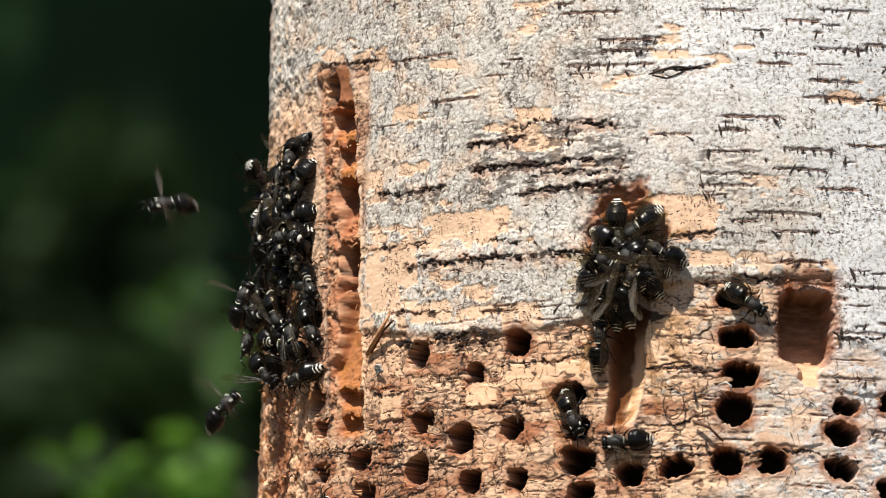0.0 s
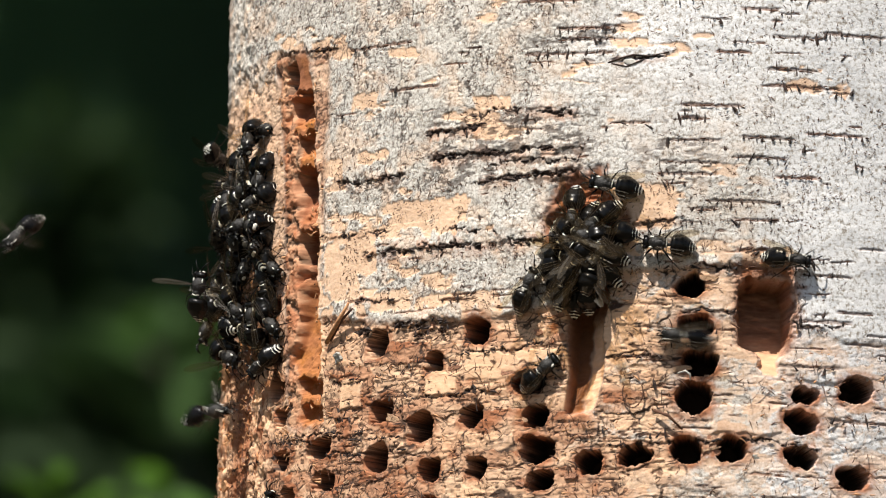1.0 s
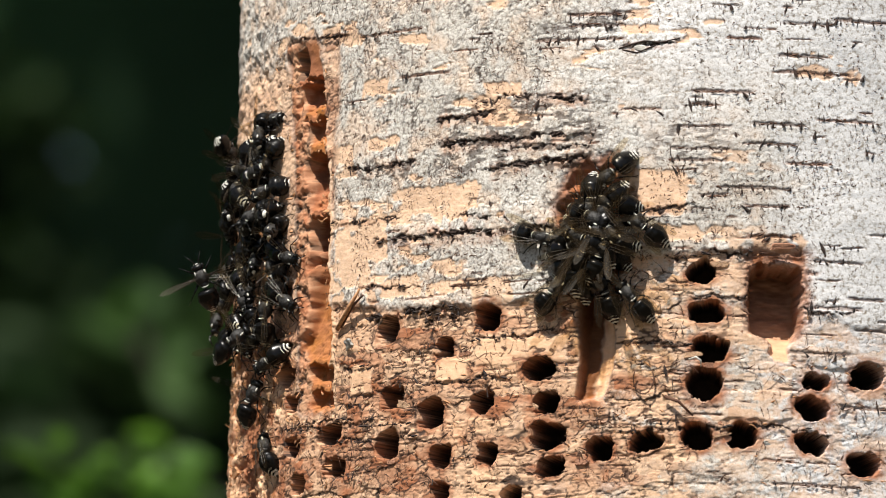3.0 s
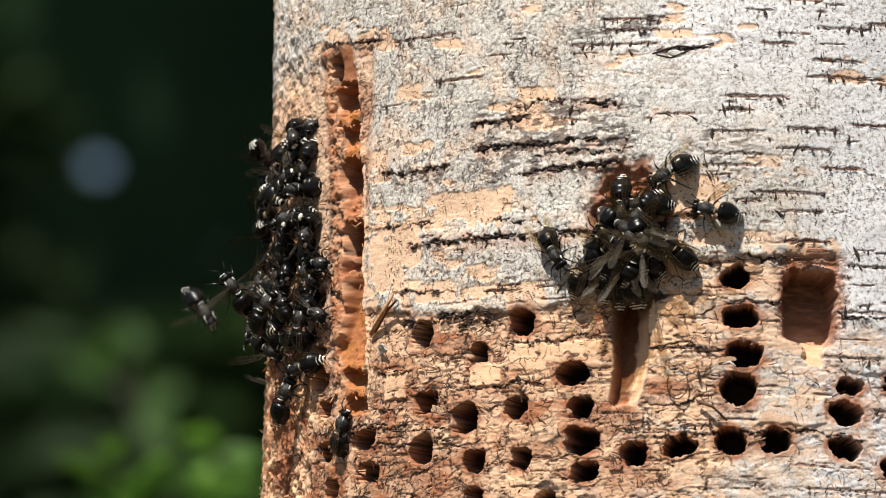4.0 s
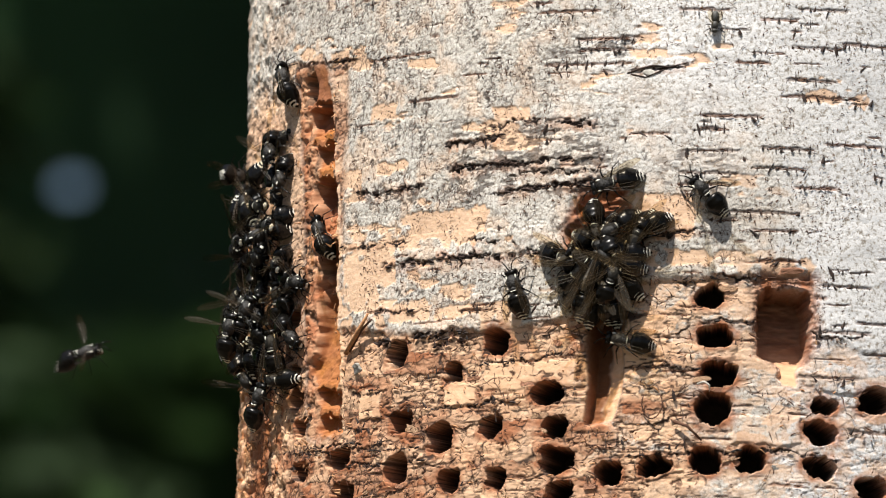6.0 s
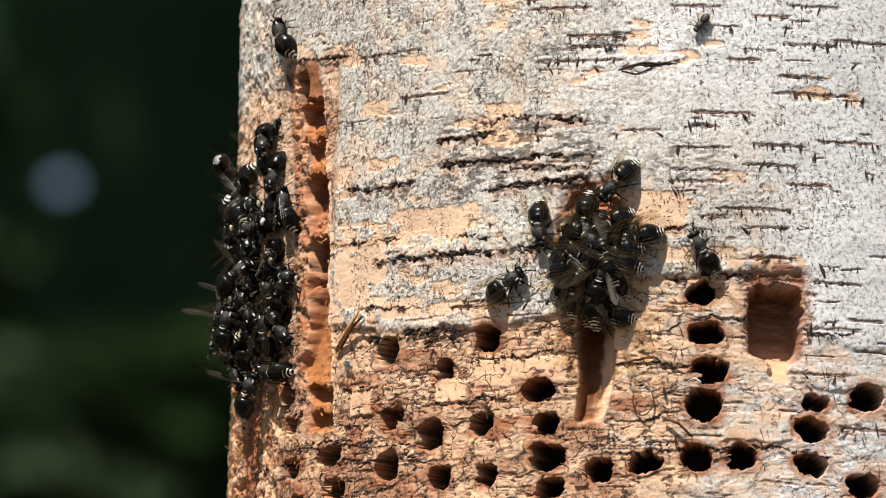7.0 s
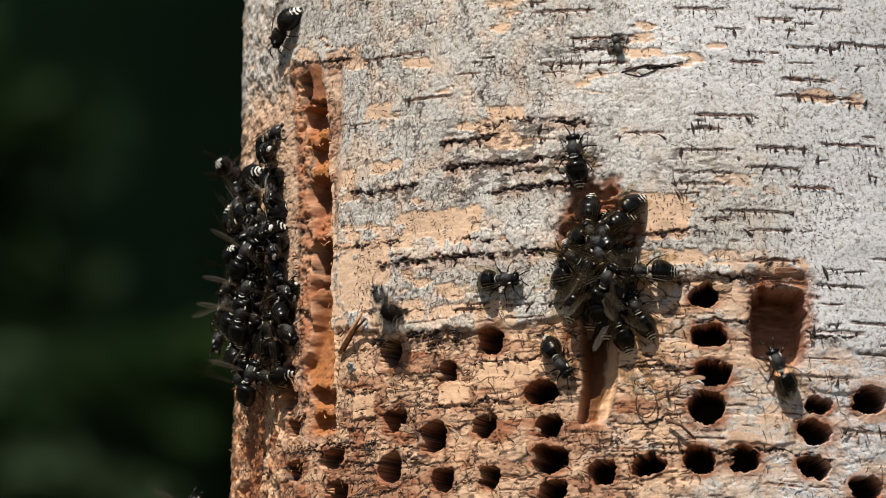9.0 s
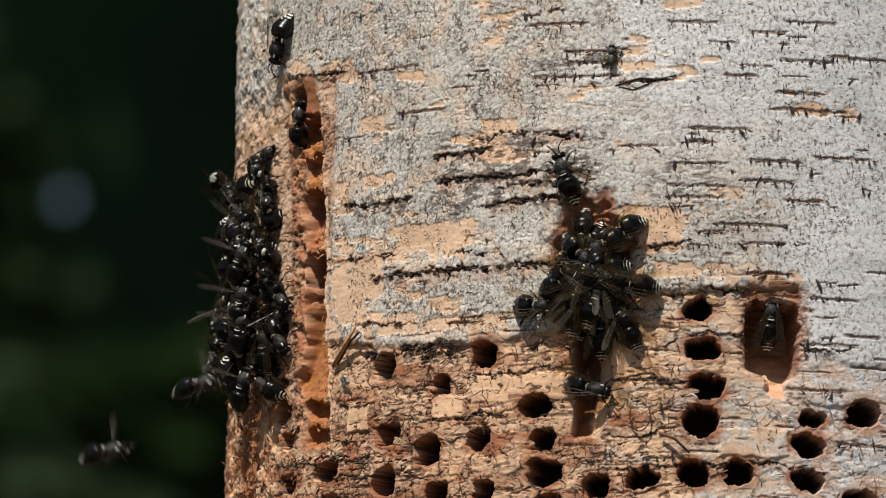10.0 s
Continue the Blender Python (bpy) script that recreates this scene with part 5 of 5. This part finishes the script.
FLYERS = {
    "a": [(0, -0.172, -0.072, 2.081, -95), (0.3, -0.196, -0.074, 2.086, -95), (0.6, -0.238, -0.077, 2.096, -95), (1, -0.298, -0.08, 2.093, -60), (3.2, -0.303, -0.072, 2.044, 60), (3.6, -0.232, -0.07, 2.054, 80), (3.8, -0.178, -0.07, 2.067, 85), (4.1, -0.158, -0.064, 2.035, 170), (4.4, -0.186, -0.061, 2.011, -120), (4.8, -0.25, -0.061, 1.995, -100), (10, -0.297, -0.063, 1.992, -90)],
    "b": [(0, -0.158, -0.062, 2.022, 40), (0.3, -0.161, -0.059, 2.006, -150), (0.6, -0.174, -0.056, 1.983, -100), (0.8, -0.188, -0.06, 2.007, 30), (0.9, -0.174, -0.063, 2.027, 90), (1, -0.15, -0.061, 2.018, 80), (1.3, -0.141, -0.06, 2.015, 60), (2, -0.14, -0.06, 2.015, 20), (10, -0.142, -0.063, 2.032, 15)],
    "c": [(0, -0.261, -0.091, 2.164, 100), (0.4, -0.215, -0.083, 2.134, 110), (0.6, -0.189, -0.08, 2.124, 130), (0.9, -0.193, -0.072, 2.079, -150), (1.2, -0.238, -0.069, 2.049, -110), (2.1, -0.244, -0.058, 1.973, 60), (2.5, -0.178, -0.061, 2.01, 75), (2.8, -0.146, -0.063, 2.03, 60), (3.4, -0.148, -0.065, 2.044, 30), (10, -0.143, -0.067, 2.057, 10)],
    "d": [(0, -0.153, -0.067, 2.053, 20), (4.2, -0.155, -0.066, 2.05, -40), (4.5, -0.178, -0.069, 2.063, -70), (4.7, -0.196, -0.072, 2.079, -70), (5, -0.247, -0.077, 2.092, -80), (10, -0.283, -0.08, 2.095, -80)],
    "e": [(0, -0.273, -0.062, 1.989, 60), (4, -0.234, -0.059, 1.985, 60), (4.3, -0.172, -0.06, 2.007, 50), (4.5, -0.156, -0.063, 2.03, 20), (4.9, -0.152, -0.065, 2.042, 10), (10, -0.143, -0.066, 2.049, 10)],
    "f": [(0, -0.274, -0.064, 2.006, 60), (5.6, -0.243, -0.065, 2.023, 70), (6, -0.197, -0.065, 2.037, 70), (6.2, -0.178, -0.066, 2.045, 70), (6.6, -0.147, -0.068, 2.059, 50), (10, -0.144, -0.069, 2.069, 20)],
    "g": [(0, -0.172, -0.054, 1.968, 30), (8.8, -0.163, -0.055, 1.977, 30), (9.2, -0.158, -0.059, 2.003, 20), (9.5, -0.158, -0.065, 2.044, -60), (9.8, -0.165, -0.063, 2.03, -140), (10, -0.156, -0.064, 2.033, 80)],
    "h": [(0, -0.29, -0.063, 1.989, 60), (9.4, -0.249, -0.061, 1.991, 80), (9.8, -0.204, -0.06, 2.003, 80), (10, -0.18, -0.061, 2.012, 80)],
}
# the swarm in the middle pit: arc, height, heading, lift
CORE = [(-41.9, -14.1, 178, 4.6), (-42.1, -19.7, 120, 5.6), (-34.9, -16, -125, 5.2), (-47.4, -29.1, 60, 5.2), (-41.9, -31.5, 30, 7.2), (-40.1, -23.6, 90, 3), (-40.8, -33.4, 10, 2.8), (-36.8, -28.2, -20, 6.6), (-45.7, -24.8, 150, 2.6), (-39.4, -18.3, 200, 2.2), (-35.8, -21.8, -80, 3.4), (-41.7, -37.7, 5, 1.5), (-46, -32.7, 40, 3), (-34.3, -30.9, -40, 3), (-43.3, -25.9, -100, 1.6), (-39.5, -30.6, 70, 1.4), (-44.2, -21.9, 20, 1.2), (-41.1, -29.1, 190, 4.6), (-39.4, -21.3, -30, 4.4),
        (-37, -34, 20, 7.5), (-42, -27, -60, 7.5), (-35.5, -24, 150, 6.5), (-44.5, -36, 15, 5), (-38.5, -37.5, -10, 5), (-33.5, -27, -70, 5.5), (-46, -27.5, 110, 5.5)]
# the swarm on the trunk's shoulder: arc, height
SHOULDER = [(-174, 23.5), (-171.7, 18.6), (-211.3, 20), (-168.4, 11.1), (-193, 13.2), (-172.7, 9.6), (-206.1, 11.7), (-176.1, 3.2), (-190.5, 1.8), (-168.9, 0.8), (-200.5, -0.1), (-169.2, -6.1), (-202.8, -1.8), (-181.3, -7.8), (-166, -8.1), (-215.8, -3.9), (-176.4, -13.7), (-165.2, -13), (-200.3, -12.9), (-176.7, -17.8), (-165.3, -17.7), (-208.1, -15.3), (-186.9, -18.3), (-161.9, -21), (-229, -16.9), (-184.5, -23.9), (-165.1, -26), (-196.6, -24.9), (-182.2, -27.2), (-163.1, -30.3), (-213.5, -28.7), (-183, -32.8), (-160.1, -34.3), (-190.2, -34.6), (-164, -40.1), (-186.7, -39.9), (-170.2, -42.8), (-189.3, -45.3), (-161.9, -50.3)]


def flock(kinds):
    """One hornet for each kind named: the first of a kind is the built one, the rest are copies."""
    seen, made = set(), []
    for first in kinds:
        made.append(copy_thing(first, Matrix()) if first.name in seen else first)
        seen.add(first.name)
    return made


def air_pose(x, y, z, heading, sway):
    """Flight: heading 90 is towards +x, 0 up, with the back half turned to the camera."""
    a = radians(heading)
    fwd = Vector((math.sin(a), -0.25, math.cos(a))).normalized()
    back = Vector((-0.25, -0.75, 0.65))
    side = fwd.cross(back).normalized()
    m = Matrix((side, fwd, side.cross(fwd))).transposed().to_4x4()
    m.translation = (x, y, z)
    return m @ pose(0, 0, 0, sway, sway, 0)


def stepping(h, rng, start=0.0, end=10.0, swing=13):
    """Legs that tread in turn."""
    for leg in [c for c in h.children if c.name.startswith("leg")]:
        root, phase = leg.matrix_basis.copy(), rng.uniform(0, 6.28)
        ts = np.arange(start, end + 0.01, 0.2)
        walk(leg, [(float(t), root @ pose(0, 0, 0, 0, 0, swing * math.sin(9 * t + phase))) for t in ts])


def beating(h):
    """Wings that beat up and down from frame to frame."""
    for wing in [c for c in h.children if c.name.startswith("wing")]:
        root = wing.matrix_basis.copy()
        walk(wing, [(k / FPS, root @ pose(0, 0, 0, 0, (43 if k % 2 else -43), 0)) for k in range(301)])


def motions():
    rng = random.Random(2)
    kinds = [loose if k % 3 == 1 else folded for k in range(len(WALKERS))]
    kinds += [loose if k % 2 else folded for k in range(len(CORE) + len(SHOULDER))] + [flying] * len(FLYERS)
    swarm = iter(flock(kinds))
    for rows in WALKERS.values():
        h = next(swarm)
        h.scale = [rng.uniform(0.96, 1.05)] * 3
        stepping(h, rng)
        walk(h, [(t, on_trunk(s, hh, hd, 0.75 * lift - (1.3 if is_worked(s, hh) and lift < 6 else 0.0))) for t, s, hh, hd, lift in rows])
    for s, hh, hd, lift in CORE:
        h = next(swarm)
        h.scale = [rng.uniform(0.96, 1.06)] * 3
        walk(h, [(float(t), on_trunk(s + rng.gauss(0, 0.5), hh + rng.gauss(0, 0.5), hd + rng.gauss(0, 7), 0.85 * lift - 0.2, rng.gauss(0, 6), rng.gauss(0, 6)))
                 for t in np.arange(0, 10.3, 0.5)])
    for s, hh in SHOULDER:
        h = next(swarm)
        h.scale = [rng.uniform(0.92, 1.04)] * 3
        hd, lift, nose, bank, ds, dh = rng.uniform(-180, 180), rng.uniform(1, 5), rng.gauss(0, 22), rng.gauss(0, 24), 0.0, 0.0
        rows = []
        for t in np.arange(0, 10.3, 0.5):
            ds, dh, hd = 0.8 * ds + rng.gauss(0, 0.7), 0.85 * dh + rng.gauss(0, 0.9), hd + rng.gauss(0, 8)
            rows.append((float(t), on_trunk(s + ds, hh + dh, hd, lift, nose + rng.gauss(0, 4), bank + rng.gauss(0, 6))))
        walk(h, rows)
    for rows in FLYERS.values():
        h = next(swarm)
        beating(h)
        flight = np.array(rows, dtype=float)
        side, keys = rng.uniform(0, 6.28), []
        for k in range(301):
            x, y, z, hd = (np.interp(k / FPS, flight[:, 0], flight[:, q]) for q in range(1, 5))
            shake = 0.0028 * (1 if k % 2 else -1) * float(step(-0.155, -0.165, x))
            keys.append((k / FPS, air_pose(x + shake * math.cos(side), y, z + 0.6 * shake * math.sin(side), hd, 2000 * shake * rng.random())))
        walk(h, keys)
    walk(bark_fly, [(t, on_trunk(s, hh, hd, lift)) for t, s, hh, hd, lift in FLY])
    for ob, rows in SWAYS:
        walk(ob, [(t, pose(x, y, z, 0, turn, 0)) for t, x, y, z, turn in rows])
FLY = [(0, 40, 120, -150, 20), (4.2, 30, 110, -150, 30), (4.6, -6, 60, -160, 18), (4.7, -10.3, 44.4, -175, 1.3), (5.3, -7.5, 45.2, -178, 1.3), (6.2, -9.5, 45.3, -178, 1.3), (7.3, -11.5, 43.4, -120, 1.3),
       (7.6, -18, 43, -80, 1.5), (7.8, -24.2, 43, -30, 1.3), (8.3, -29.4, 42.5, -25, 1.3), (9, -35.9, 38.8, -20, 1.3), (9.3, -35.1, 39.4, -5, 1.3), (10, -35.6, 39.4, 0, 1.3)]
SWAYS = [
    (sunlit_spray, [(0, -0.2646, 2.62, 2.3941, 0), (0.6, -0.2563, 2.62, 2.3768, 4), (1.5, -0.2684, 2.62, 2.3631, 8), (2.5, -0.273, 2.62, 2.3766, 3), (3.4, -0.2538, 2.62, 2.381, 0), (4, -0.2512, 2.62, 2.3816, -3), (4.5, -0.264, 2.62, 2.3852, -2), (5, -0.2659, 2.62, 2.3762, 0), (5.5, -0.2582, 2.62, 2.3564, 4), (6, -0.2659, 2.62, 2.3353, 6), (7.5, -0.2716, 2.62, 2.2956, 10), (9, -0.2768, 2.62, 2.2918, 12), (10, -0.2742, 2.62, 2.3174, 10)]),
    (small_spray, [(0, -0.355, 6.6, 3.15, 0), (1, -0.348, 6.6, 3.114, 4), (1.5, -0.366, 6.6, 3.054, 6), (2.5, -0.358, 6.6, 3.121, 0), (4, -0.417, 6.6, 3.083, -3), (5, -0.425, 6.6, 3.016, 0), (6, -0.42, 6.6, 2.952, 6), (7.5, -0.44, 6.6, 2.897, 10), (10, -0.453, 6.6, 2.896, 10)]),
    (dark_bough, [(0, -0.692, 14, 4.549, 0), (0.8, -0.676, 14, 4.555, 3), (1.2, -0.729, 14, 4.56, 6), (2, -0.767, 14, 4.581, 8), (2.6, -0.789, 14, 4.605, 9), (4, -0.887, 14, 4.637, 10), (6, -0.903, 14, 4.694, 10), (8.4, -0.89, 14, 4.685, 9), (8.8, -0.835, 14, 4.66, 7), (9.1, -0.805, 14, 4.64, 5), (9.4, -0.82, 14, 4.65, 6), (9.7, -0.85, 14, 4.66, 6), (10, -0.845, 14, 4.645, 3)]),
]

motions()
